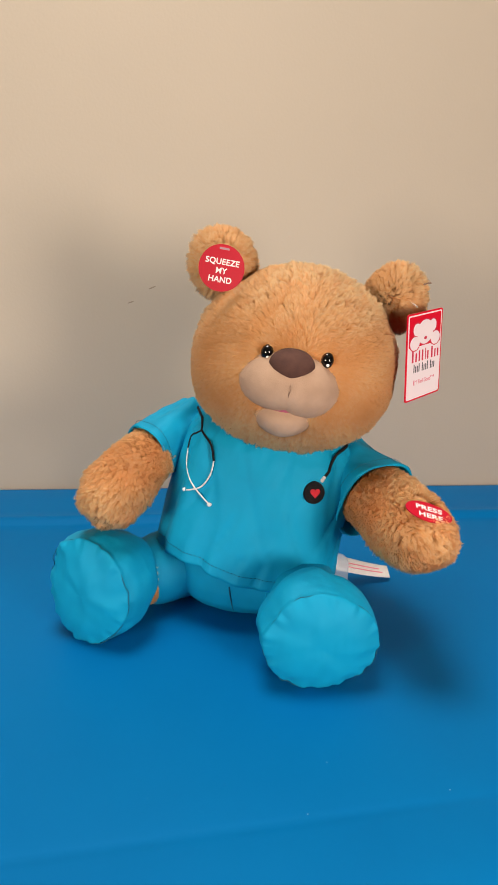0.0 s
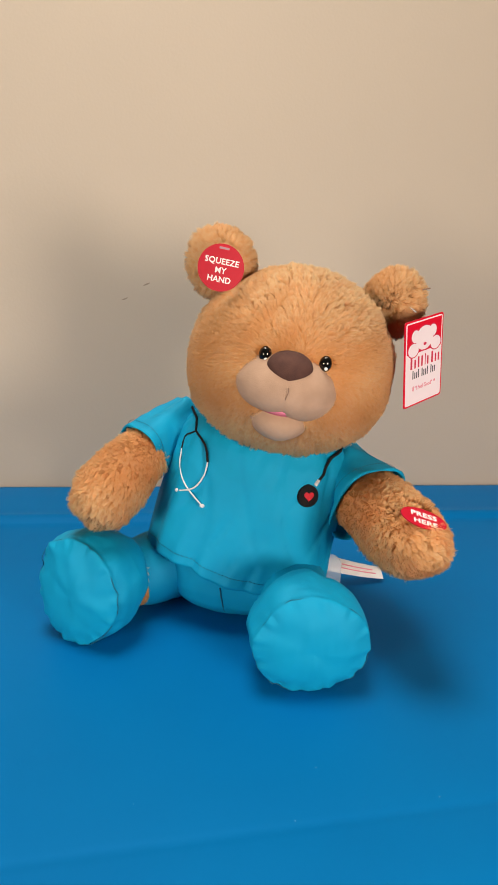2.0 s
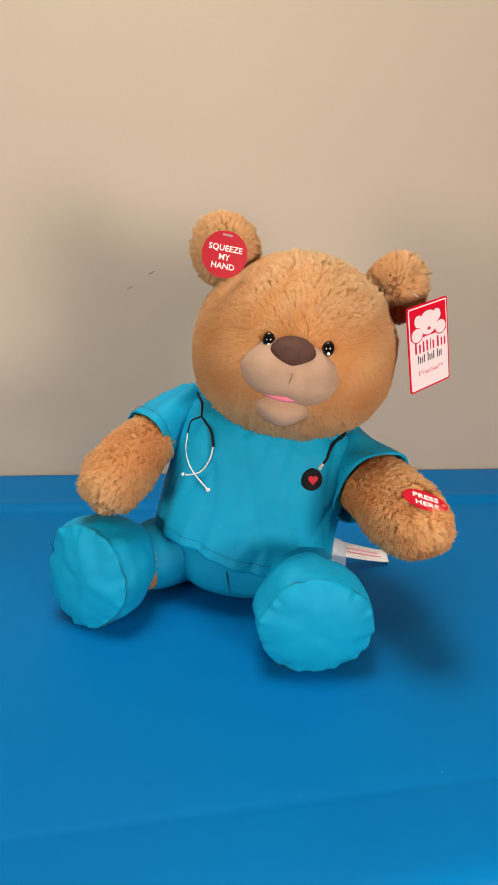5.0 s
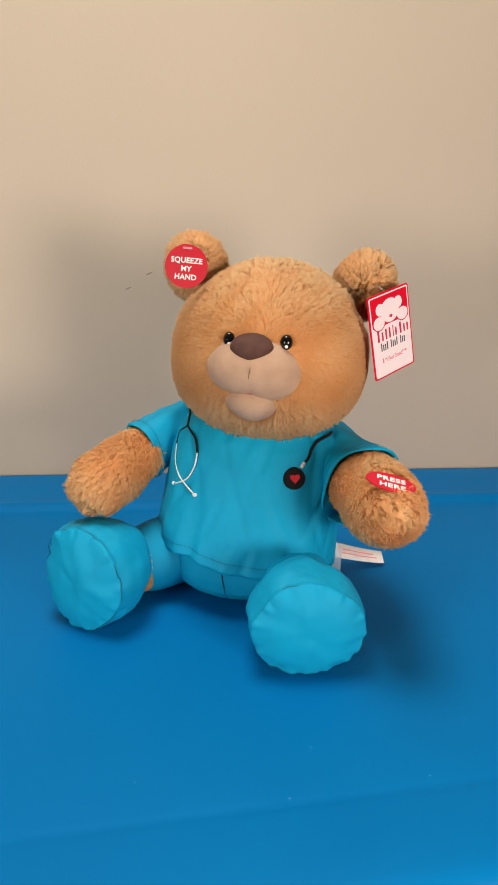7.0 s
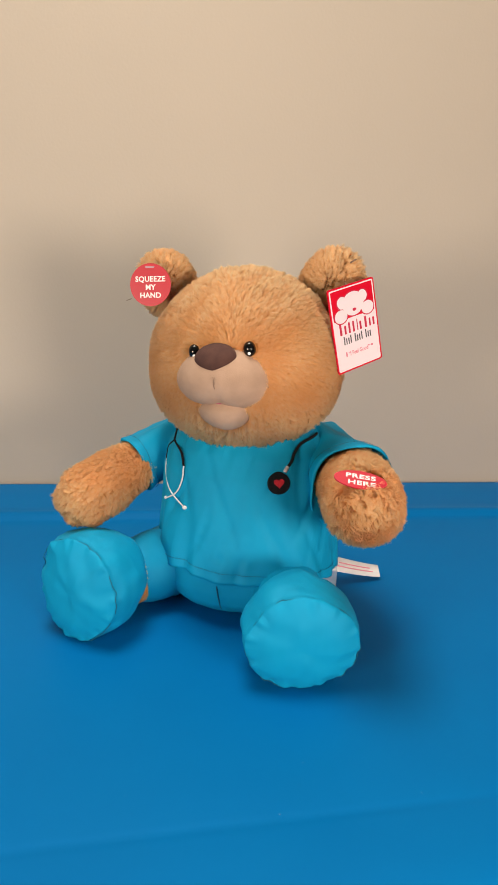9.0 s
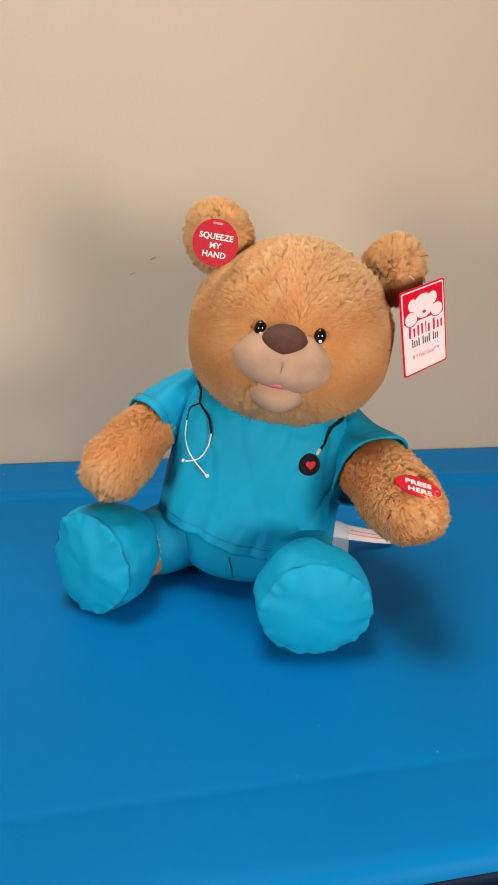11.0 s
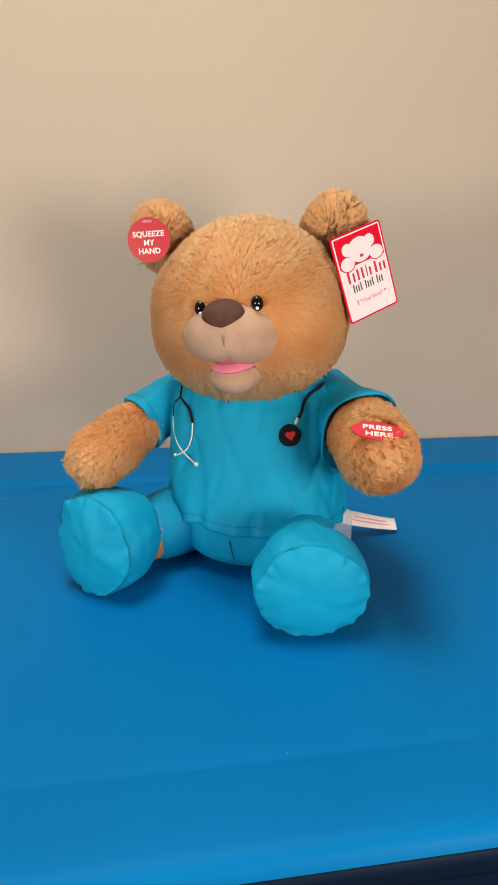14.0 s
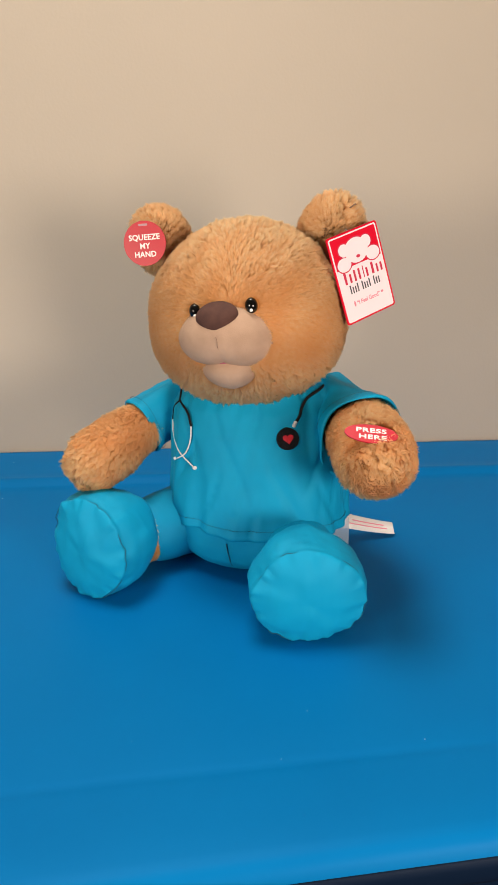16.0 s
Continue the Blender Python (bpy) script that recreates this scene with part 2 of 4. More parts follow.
    me.polygons.foreach_set("loop_start", (3 * np.arange(len(allf))).astype(np.int32))
    me.polygons.foreach_set("use_smooth", np.ones(len(allf), dtype=bool))
    me.update(calc_edges=True)
    along = me.attributes.new("along", "FLOAT", "POINT")
    along.data.foreach_set("value", np.concatenate([np.full(len(verts), 0.0), (np.array([[0.0, 0.0, 0.5, 0.5, 1.0]]) * (0.22 + 0.78 * puff)).ravel()]).astype(np.float32))
    lean = n * 0.75 + way * 0.35 + side * rng.normal(size=(k, 1)) * 0.30
    lean /= np.linalg.norm(lean, axis=1, keepdims=True)
    me.normals_split_custom_set_from_vertices(np.concatenate([vn, np.repeat(lean, 5, 0)]).astype(np.float32))
    return link(name, me, FUR, parent, label)


def ball_grid(radii, rows=40, cols=64, shape=None):
    """A ball of the given half-sizes; shape(d) scales each direction d."""
    th = np.linspace(0.001, math.pi - 0.001, rows)[:, None]
    ph = np.linspace(0, 2 * math.pi, cols, endpoint=False)[None, :]
    d = np.stack([np.sin(th) * np.cos(ph), -np.sin(th) * np.sin(ph), np.cos(th) + 0 * ph], -1)
    p = d * np.array(radii)
    return p * shape(d)[..., None] if shape else p


def tube(path, radius, rings=10):
    """Grid of points round a smooth line; radius may be a list."""
    p = np.asarray(path, float)
    r = np.broadcast_to(radius, (len(p),))
    t = np.gradient(p, axis=0)
    t /= np.linalg.norm(t, axis=1, keepdims=True) + 1e-12
    up = np.array([0.31, 0.17, 0.93])
    x = np.cross(t, up)
    x /= np.linalg.norm(x, axis=1, keepdims=True)
    y = np.cross(t, x)
    a = np.linspace(0, 2 * math.pi, rings, endpoint=False)
    return p[:, None] + r[:, None, None] * (np.cos(a)[None, :, None] * x[:, None] + np.sin(a)[None, :, None] * y[:, None])


def smooth_line(points, steps=12):
    """A curve through the points."""
    p = np.asarray(points, float)
    p = np.concatenate([[2 * p[0] - p[1]], p, [2 * p[-1] - p[-2]]])
    out = []
    for i in range(1, len(p) - 2):
        for s in np.linspace(0, 1, steps, endpoint=False):
            a, b, c, d = p[i - 1:i + 3]
            out.append(0.5 * (2 * b + (c - a) * s + (2 * a - 5 * b + 4 * c - d) * s * s + (3 * b - a - 3 * c + d) * s ** 3))
    return np.array(out + [p[-2]])


def cord(name, points, radius, mat, parent, label=""):
    v, f = sheet(tube(smooth_line(points), radius, 8))
    return link(name, mesh_of(name, v, f), mat, parent, label, True)


def moved(points, m):
    r, t = np.array(m.to_3x3()), np.array(m.translation)
    p = np.asarray(points, float)
    return p @ r.T + t


def lettering(name, text, size, mat, parent, m, spacing=1.0, squeeze=1.0, thick=0.00012):
    """Raised letters in the built-in font, as a mesh under its parent."""
    cu = bpy.data.curves.new(name, "FONT")
    cu.body, cu.size, cu.align_x, cu.align_y, cu.extrude, cu.space_character = text, size, "CENTER", "CENTER", thick, spacing
    cu.offset = size * 0.022
    cu.resolution_u = 3
    ob = bpy.data.objects.new(name, cu)
    scene.collection.objects.link(ob)
    bpy.context.view_layer.update()
    me = bpy.data.meshes.new_from_object(ob.evaluated_get(bpy.context.evaluated_depsgraph_get()))
    bpy.data.objects.remove(ob)
    bpy.data.curves.remove(cu)
    me.transform(m @ Matrix.Diagonal((squeeze, 1, 1, 1)))
    bm = bmesh.new()
    bm.from_mesh(me)
    bpy.data.meshes.remove(me)
    left = set(bm.verts)
    while left:
        todo, one = [left.pop()], set()
        while todo:
            v = todo.pop()
            one.add(v)
            for e in v.link_edges:
                w = e.other_vert(v)
                if w in left:
                    left.discard(w)
                    todo.append(w)
        index = {v: i for i, v in enumerate(one)}
        faces = [[index[v] for v in f.verts] for f in {f for v in one for f in v.link_faces}]
        link("letter", mesh_of("letter", [v.co for v in one], faces), mat, parent)
    bm.free()


def plate(name, outline, thick, mat, parent, m, label=""):
    """A flat piece with the given outline (x, y), its face at z = thick / 2, carried to m."""
    bm = bmesh.new()
    low = [bm.verts.new((x, y, -thick / 2)) for x, y in outline]
    high = [bm.verts.new((x, y, thick / 2)) for x, y in outline]
    bm.faces.new(list(reversed(low)))
    bm.faces.new(high)
    for i in range(len(low)):
        j = (i + 1) % len(low)
        bm.faces.new((low[i], low[j], high[j], high[i]))
    bm.transform(m)
    return finish(name, bm, mat, parent, label)


def oval(a, b, n=40, cx=0.0, cy=0.0):
    return [(cx + a * math.cos(2 * math.pi * i / n), cy + b * math.sin(2 * math.pi * i / n)) for i in range(n)]


def round_rect(w, h, r, cx=0.0, cy=0.0, n=5):
    out = []
    for sx, sy, a0 in ((1, 1, 0), (-1, 1, 90), (-1, -1, 180), (1, -1, 270)):
        for i in range(n + 1):
            a = radians(a0 + 90 * i / n)
            out.append((cx + sx * (w / 2 - r) + r * math.cos(a), cy + sy * (h / 2 - r) + r * math.sin(a)))
    return out


# ---- the room ----
slab("wall_north", (-3.0, 0.892, 0), (3.0, 1.02, 2.6), WALL)
# these three walls are out of view, added dark to hold back bounce
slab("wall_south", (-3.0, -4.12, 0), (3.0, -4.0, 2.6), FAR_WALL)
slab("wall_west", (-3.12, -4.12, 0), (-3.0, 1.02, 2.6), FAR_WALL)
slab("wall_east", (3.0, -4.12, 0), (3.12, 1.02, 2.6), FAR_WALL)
slab("floor", (-3.12, -4.12, -0.1), (3.12, 1.02, 0), FLOOR)
slab("ceiling", (-3.12, -4.12, 2.6), (3.12, 1.02, 2.7), CEILING)


def wall_scuff(x, z, size, turn):
    bm = bmesh.new()
    bmesh.ops.create_icosphere(bm, subdivisions=2, radius=1, matrix=Matrix.Translation((x, 0.892, TOP + z)) @ pose(0, 0, 0, 0, turn, 0) @ Matrix.Diagonal((size, 0.0004, size * 0.17, 1)))
    return tagged(finish("wall_scuff", bm, SCUFF), "small dark scuff mark on the beige wall", "scuff mark", "scuffs on the wall")


wall_scuff(-0.0545, 0.2785, 0.0052, -24)
wall_scuff(-0.0825, 0.2590, 0.0046, -22)

# ---- the table ----
table = tagged(new("table"), "bright blue plastic table with raised back rim against the wall", "table")
table.location = (0, 0.566, 0)
TABLE_IN = Matrix.Translation((0, -0.566, 0))


def skewed(points):
    """The front edge runs a little out of square with the wall."""
    p = np.array(points, float)
    back = np.clip((0.776 - p[..., 1]) / 0.536, 0, 1)
    p[..., 1] += back * (0.001 + 0.070 * p[..., 0])
    return p


def tabletop():
    # section from the front underside over the top to the back
    sec = [(0.2382, -0.0105), (0.2398, -0.0062), (0.2428, -0.0028), (0.2475, -0.0008), (0.2530, 0.0), (0.268, 0.0)]
    sec += [(0.2980, 0.0), (0.3020, -0.0003), (0.3050, -0.0006), (0.3080, -0.0003), (0.3120, 0.0)]
    sec += [(y, 0.0) for y in np.linspace(0.34, 0.75, 22)]
    sec += [(0.7600, 0.0003), (0.7640, 0.0018), (0.7680, 0.0048), (0.7720, 0.0066), (0.7765, 0.0070), (0.7810, 0.0064), (0.7860, 0.0052), (0.80, 0.0046)]
    sec += [(0.84, 0.0046), (0.880, 0.0046), (0.886, 0.0035), (0.888, 0.0), (0.888, -0.030), (0.870, -0.030)]
    xs = np.linspace(-0.92, 0.92, 93)
    grid = np.array([[(x, y, TOP + z) for x in xs] for y, z in sec])
    grid = skewed(grid)
    flat = grid.reshape(-1, 3)
    top = flat[:, 2] > TOP - 0.002
    flat[top, 2] += wobble(flat[top], 7.0, 3.3) * 0.0005
    v, f = sheet(grid, closed=False)
    me = mesh_of("tabletop", moved(v, TABLE_IN), [q[::-1] for q in f])
    link("tabletop", me, BLUE, table, "", True)
    # front face of the table, its shade put into a dark navy colour
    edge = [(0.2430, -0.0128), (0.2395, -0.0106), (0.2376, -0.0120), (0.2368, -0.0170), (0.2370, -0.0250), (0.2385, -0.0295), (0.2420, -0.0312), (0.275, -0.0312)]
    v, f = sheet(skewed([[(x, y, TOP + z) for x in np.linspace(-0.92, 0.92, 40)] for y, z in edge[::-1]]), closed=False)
    link("shaded_front_edge", mesh_of("shaded_front_edge", moved(v, TABLE_IN), [q[::-1] for q in f]), TABLE_SHADE, table, "front edge of the table, its shade put into the navy colour", True)
    # board and apron below share the dark colour put in for shade
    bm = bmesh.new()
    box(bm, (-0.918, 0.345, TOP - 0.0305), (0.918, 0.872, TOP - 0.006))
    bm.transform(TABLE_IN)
    finish("core", bm, TABLE_SHADE, table, "underside board in the dark shade colour")
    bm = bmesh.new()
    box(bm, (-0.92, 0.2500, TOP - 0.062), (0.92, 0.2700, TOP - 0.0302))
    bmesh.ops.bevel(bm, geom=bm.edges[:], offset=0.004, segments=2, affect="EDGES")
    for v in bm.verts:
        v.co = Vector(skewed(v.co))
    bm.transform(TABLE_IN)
    finish("apron", bm, TABLE_SHADE, table, "added front apron, its shade put into the navy colour")
    for x in (-0.86, 0.86):
        for y in (0.31, 0.83):
            bm = bmesh.new()
            bmesh.ops.create_cone(bm, cap_ends=True, segments=20, radius1=0.014, radius2=0.014, depth=TOP - 0.0305, matrix=Matrix.Translation((x, y, (TOP - 0.0305) / 2)))
            bm.transform(TABLE_IN)
            finish("leg", bm, STEEL, table, "grey steel tube leg", True)


tabletop()


def lint(x, y, size):
    bm = bmesh.new()
    bmesh.ops.create_icosphere(bm, subdivisions=1, radius=size)
    bmesh.ops.scale(bm, verts=bm.verts, vec=(1.4, 0.8, 0.4))
    z = 0.0046 if y > 0.78 else 0.0
    bmesh.ops.translate(bm, verts=bm.verts, vec=(x, y, TOP + z + size * 0.35))
    return tagged(finish("lint_speck", bm, SPECK), "tiny pale speck of lint on the blue table", "lint", "lint on the table")


for spot in ((0.0405, 0.3125, 0.00035), (-0.052, 0.333, 0.0003), (0.132, 0.322, 0.00035), (0.062, 0.352, 0.0003), (-0.262, 0.842, 0.0007), (-0.288, 0.836, 0.0006), (-0.245, 0.730, 0.0007)):
    lint(*spot)

# ---- the bear ----
bear = tagged(new("teddy_bear"), "tan plush teddy bear in turquoise scrubs sitting on the blue table", "teddy bear")
bear.matrix_world = pose(0.045, 0.600, TOP, 0, 0, -20)
INV = bear.matrix_world.inverted()
HOME = INV @ Matrix.Translation((0, 0, TOP))  # room place over the table -> the bear's own space
UPPER = []  # parts that sway with the upper body


def cloth_part(name, grid, parent, label="", folds=0.0012, seed=1.0, closed=True, stretch=(1, 1, 1)):
    g = np.asarray(grid, float)
    v, f = sheet(g, closed)
    n = normals_of(v, f)
    q = v * np.array(stretch)
    amount = wobble(q, 38, seed) + 0.5 * wobble(q, 85, seed + 5)
    v = v + n * (amount * folds)[:, None]
    return link(name, mesh_of(name, moved(v, HOME), f), CLOTH, parent, label, True)


# torso: rings of (height, half width, half depth)
SHIRT_AT, SHIRT_TURN = (0.0450, 0.5850), -18.0
SHIRT = np.array([(0.040, 0.0880, 0.0815), (0.060, 0.0868, 0.0795), (0.085, 0.0852, 0.0765), (0.110, 0.0838, 0.0725), (0.135, 0.0828, 0.0680), (0.155, 0.0795, 0.0610), (0.170, 0.0690, 0.0520), (0.182, 0.0500, 0.0420)])
EX, EY = np.array((math.cos(radians(SHIRT_TURN)), math.sin(radians(SHIRT_TURN)))), np.array((-math.sin(radians(SHIRT_TURN)), math.cos(radians(SHIRT_TURN))))


def shirt_ring(z):
    return [np.interp(z, SHIRT[:, 0], SHIRT[:, i]) for i in (1, 2)]


def on_shirt(x, z, proud=0.0006):
    """The point of the shirt's front at x and height z."""
    a, b = shirt_ring(z)
    for y in np.arange(0.44, 0.62, 0.0004):
        d = np.array((x, y)) - SHIRT_AT
        if abs(d @ EX / (a * 0.985)) ** 2.3 + abs(d @ EY / b) ** 2.3 < 1:
            break
    return np.array((x, y - proud, z))


def torso_grid(rings, n=120, hem=None):
    g = []
    ang = np.linspace(0, 2 * math.pi, n, endpoint=False)
    for z, a, b in rings:
        row = []
        for t in ang:
            c, s = math.cos(t), math.sin(t)
            k = 1.0 / (abs(c) ** 2.3 + abs(s) ** 2.3) ** (1 / 2.3)
            xy = np.array(SHIRT_AT) + EX * a * c * k * 0.985 + EY * b * s * k
            dz = hem(t) if hem else 0.0
            row.append((xy[0], xy[1], z + dz))
        g.append(row)
    return np.array(g)


def hem_line(t):
    # lower in front of the belly, a nick left of the middle
    return 0.004 * math.cos(t + 1.9) + 0.0026 * math.exp(-((math.degrees(t) - 243) / 9) ** 2) + 0.0012 * math.sin(5 * t)


def build_torso():
    zs = np.linspace(0.0, 1.0, 56)
    rings = []
    for s in zs:
        z = 0.044 + (0.182 - 0.044) * s
        a, b = shirt_ring(z)
        rings.append((z, a, b))
    g = torso_grid(rings, 160)
    ang = np.linspace(0, 2 * math.pi, 160, endpoint=False)
    drop = np.array([hem_line(t) for t in ang])
    fade = np.clip(1 - zs / 0.35, 0, 1)[:, None]
    g[:, :, 2] += drop[None, :] * fade
    # vertical gathers near the hem, slack over the belly
    pull = (np.sin(ang * 23 + 1.0) * 0.0007 + np.sin(ang * 11) * 0.0008)[None, :] * fade
    centre = np.array((*SHIRT_AT, 0.0))
    out = g - centre
    out[..., 2] = 0
    out /= np.linalg.norm(out, axis=-1, keepdims=True)
    # soft vertical and slanting creases in the thin cotton
    turn, tall = ang[None, :], zs[:, None]
    slant = (1 - np.abs(np.sin(6.5 * turn + 2.6 * tall + 0.7 * np.sin(6 * tall + 2 * turn)))) ** 3
    other = (1 - np.abs(np.sin(9.0 * turn - 5.0 * tall + 0.9 * np.sin(5 * turn + 1.3)))) ** 4
    some = 0.5 + 0.5 * np.sin(4 * turn + 9 * tall)
    pull = pull - 0.0028 * slant * (1 - 0.6 * some) - 0.0026 * other * some
    g += out * pull[..., None]
    inner = g[:1] - out[:1] * 0.0016
    lift = g[6:7] - out[6:7] * 0.0030
    grid = np.concatenate([lift, inner, g], 0)
    ob = cloth_part("shirt", grid, bear, "turquoise short scrub shirt", 0.0014, 2.0, stretch=(1, 1, 0.5))
    UPPER.append(ob)
    # stitched hem
    bm = bmesh.new()
    for i in range(92, 157):
        p = g[4, i] + out[4, i] * 0.0009
        q = g[4, (i + 1) % 160] + out[4, (i + 1) % 160] * 0.0009
        c, d = (p + q) / 2, (q - p) * 0.30
        v, f = sheet(tube([c - d, c, c + d], 0.00028, 5))
        vs = [bm.verts.new(x) for x in moved(v, HOME)]
        for face in f:
            bm.faces.new([vs[j] for j in face])
    tagged(finish("hem_stitching", bm, THREAD_TEAL, ob, "fine darker teal seam", True), kind="stuff")
    # neck band
    ring = torso_grid([(0.176, 0.0585, 0.0485)], 80)[0]
    ring = np.concatenate([ring, ring[:1]])
    v, f = sheet(tube(ring, 0.0028, 8))
    link("neckband", mesh_of("neckband", moved(v, HOME), f), CLOTH, ob, "", True)
    return ob


shirt = build_torso()


def pressed_on(name, points, radius, mat, label=""):
    """Embroidery: a raised line of thread on the shirt's front."""
    line = smooth_line([on_shirt(x, z) for x, z in points], 10)
    line = np.array([on_shirt(p[0], p[2], 0.0004) for p in line])
    v, f = sheet(tube(line, radius, 8))
    return link(name, mesh_of(name, moved(v, HOME), f), mat, shirt, label, True)


HOSE, WIRE = "black embroidered stethoscope hose", "white embroidered ear tube"
pressed_on("stethoscope_cord", [(-0.0205, 0.1765), (-0.0245, 0.1680), (-0.0262, 0.1585)], 0.0011, THREAD_BLACK, HOSE)
pressed_on("stethoscope_cord", [(-0.0262, 0.1585), (-0.0318, 0.1515), (-0.0338, 0.1400)], 0.0010, THREAD_BLACK, HOSE)
pressed_on("stethoscope_cord", [(-0.0262, 0.1585), (-0.0192, 0.1520), (-0.0160, 0.1410)], 0.0010, THREAD_BLACK, HOSE)
pressed_on("stethoscope_wire", [(-0.0338, 0.1400), (-0.0335, 0.1280), (-0.0285, 0.1160), (-0.0150, 0.1065)], 0.0007, THREAD_WHITE, WIRE)
pressed_on("stethoscope_wire", [(-0.0160, 0.1410), (-0.0172, 0.1290), (-0.0220, 0.1170), (-0.0310, 0.1080)], 0.0007, THREAD_WHITE, WIRE)
pressed_on("stethoscope_cord", [(0.1006, 0.1722), (0.0859, 0.1678), (0.0794, 0.1611), (0.0768, 0.1547), (0.0736, 0.1500)], 0.0013, THREAD_BLACK, "black embroidered stethoscope hose")
pressed_on("stethoscope_collar", [(0.0731, 0.1497), (0.0710, 0.1458)], 0.0017, THREAD_WHITE, "white embroidered collar")


def bead(name, at_xz, radii, mat, label):
    c = on_shirt(*at_xz, 0.0004)
    v, f = sheet(ball_grid(radii, 14, 20))
    return link(name, mesh_of(name, moved(v + c, HOME), f), mat, shirt, label, True)


bead("stethoscope_tip", (-0.0140, 0.1060), (0.0021, 0.0012, 0.0018), THREAD_WHITE, "white embroidered ear tip")
bead("stethoscope_tip", (-0.0322, 0.1073), (0.0021, 0.0012, 0.0018), THREAD_WHITE, "white embroidered ear tip")


def heart_patch():
    x, z = (0.0662, 0.1367)
    c = on_shirt(x, z)
    e = 0.004
    dx, dz = on_shirt(x + e, z) - on_shirt(x - e, z), on_shirt(x, z + e) - on_shirt(x, z - e)
    ux = Vector(dx).normalized()
    uz = Vector(dz)
    uz = (uz - ux * uz.dot(ux)).normalized()
    n = ux.cross(uz)
    m = Matrix((( *[ux.x], uz.x, n.x, c[0]), (ux.y, uz.y, n.y, c[1]), (ux.z, uz.z, n.z, c[2]), (0, 0, 0, 1)))
    bm = bmesh.new()
    bmesh.ops.create_cone(bm, cap_ends=True, segments=40, radius1=0.0098, radius2=0.0090, depth=0.0022)
    bm.transform(HOME @ m)
    finish("stethoscope_disc", bm, THREAD_BLACK, shirt, "round black embroidered chest piece")
    heart = []
    for i in range(36):
        t = 2 * math.pi * i / 36
        heart.append((0.00028 * 16 * math.sin(t) ** 3, 0.00028 * (13 * math.cos(t) - 5 * math.cos(2 * t) - 2 * math.cos(3 * t) - math.cos(4 * t))))
    plate("heart", heart, 0.0008, THREAD_RED, shirt, HOME @ m @ pose(0, 0, 0.0014, 0, 0, 6), "red embroidered heart")


heart_patch()


def build_trousers():
    rings = [(0.0006, 0.030, 0.028), (0.002, 0.050, 0.046), (0.008, 0.064, 0.058), (0.018, 0.0725, 0.068), (0.030, 0.0770, 0.0725), (0.045, 0.0785, 0.0740), (0.060, 0.0785, 0.0740), (0.080, 0.076, 0.072)]
    r = np.array(rings)
    zz = np.concatenate([[0.0006, 0.0012, 0.002, 0.004, 0.006], np.linspace(0.008, 0.08, 26)])
    fine = [(z, np.interp(z, r[:, 0], r[:, 1]), np.interp(z, r[:, 0], r[:, 2])) for z in zz]
    ob = cloth_part("trousers", torso_grid(fine, 140), bear, "turquoise scrub trousers", 0.0011, 7.0)
    ob.data.update()
    # the front seam
    pts = []
    for z in np.linspace(0.040, 0.012, 8):
        a, b = np.interp(z, r[:, 0], r[:, 1]), np.interp(z, r[:, 0], r[:, 2])
        xy = np.array(SHIRT_AT) + EX * a * -0.10 + EY * -b * 1.004
        pts.append((xy[0] + 0.0012 * math.sin(90 * z), xy[1], z))
    v, f = sheet(tube(pts, 0.0006, 6))
    link("front_seam", mesh_of("front_seam", moved(v, HOME), f), THREAD_TEAL, ob, "dark stitched seam", True)
    return ob


build_trousers()


def limb_grid(a, b, ra, rb, rows=30, cols=48, bulge=0.0):
    """A rounded limb from a to b."""
    a, b = np.array(a, float), np.array(b, float)
    t = (b - a) / np.linalg.norm(b - a)
    x = np.cross(t, (0.2, 0.1, 0.97))
    x /= np.linalg.norm(x)
    y = np.cross(t, x)
    length = np.linalg.norm(b - a)
    line = []
    for s in np.linspace(0.001, 1, rows // 3):
        w = math.pi / 2 * s
        line.append((-ra * math.cos(w), ra * math.sin(w)))
    for s in np.linspace(0, 1, rows)[1:-1]:
        line.append((length * s, ra + (rb - ra) * s + bulge * math.sin(math.pi * s)))
    for s in np.linspace(0, 0.999, rows // 3):
        w = math.pi / 2 * s
        line.append((length + rb * math.sin(w), rb * math.cos(w)))
    ang = np.linspace(0, 2 * math.pi, cols, endpoint=False)
    return np.array([[a + t * d + r * (x * math.cos(w) + y * math.sin(w)) for w in ang] for d, r in line])


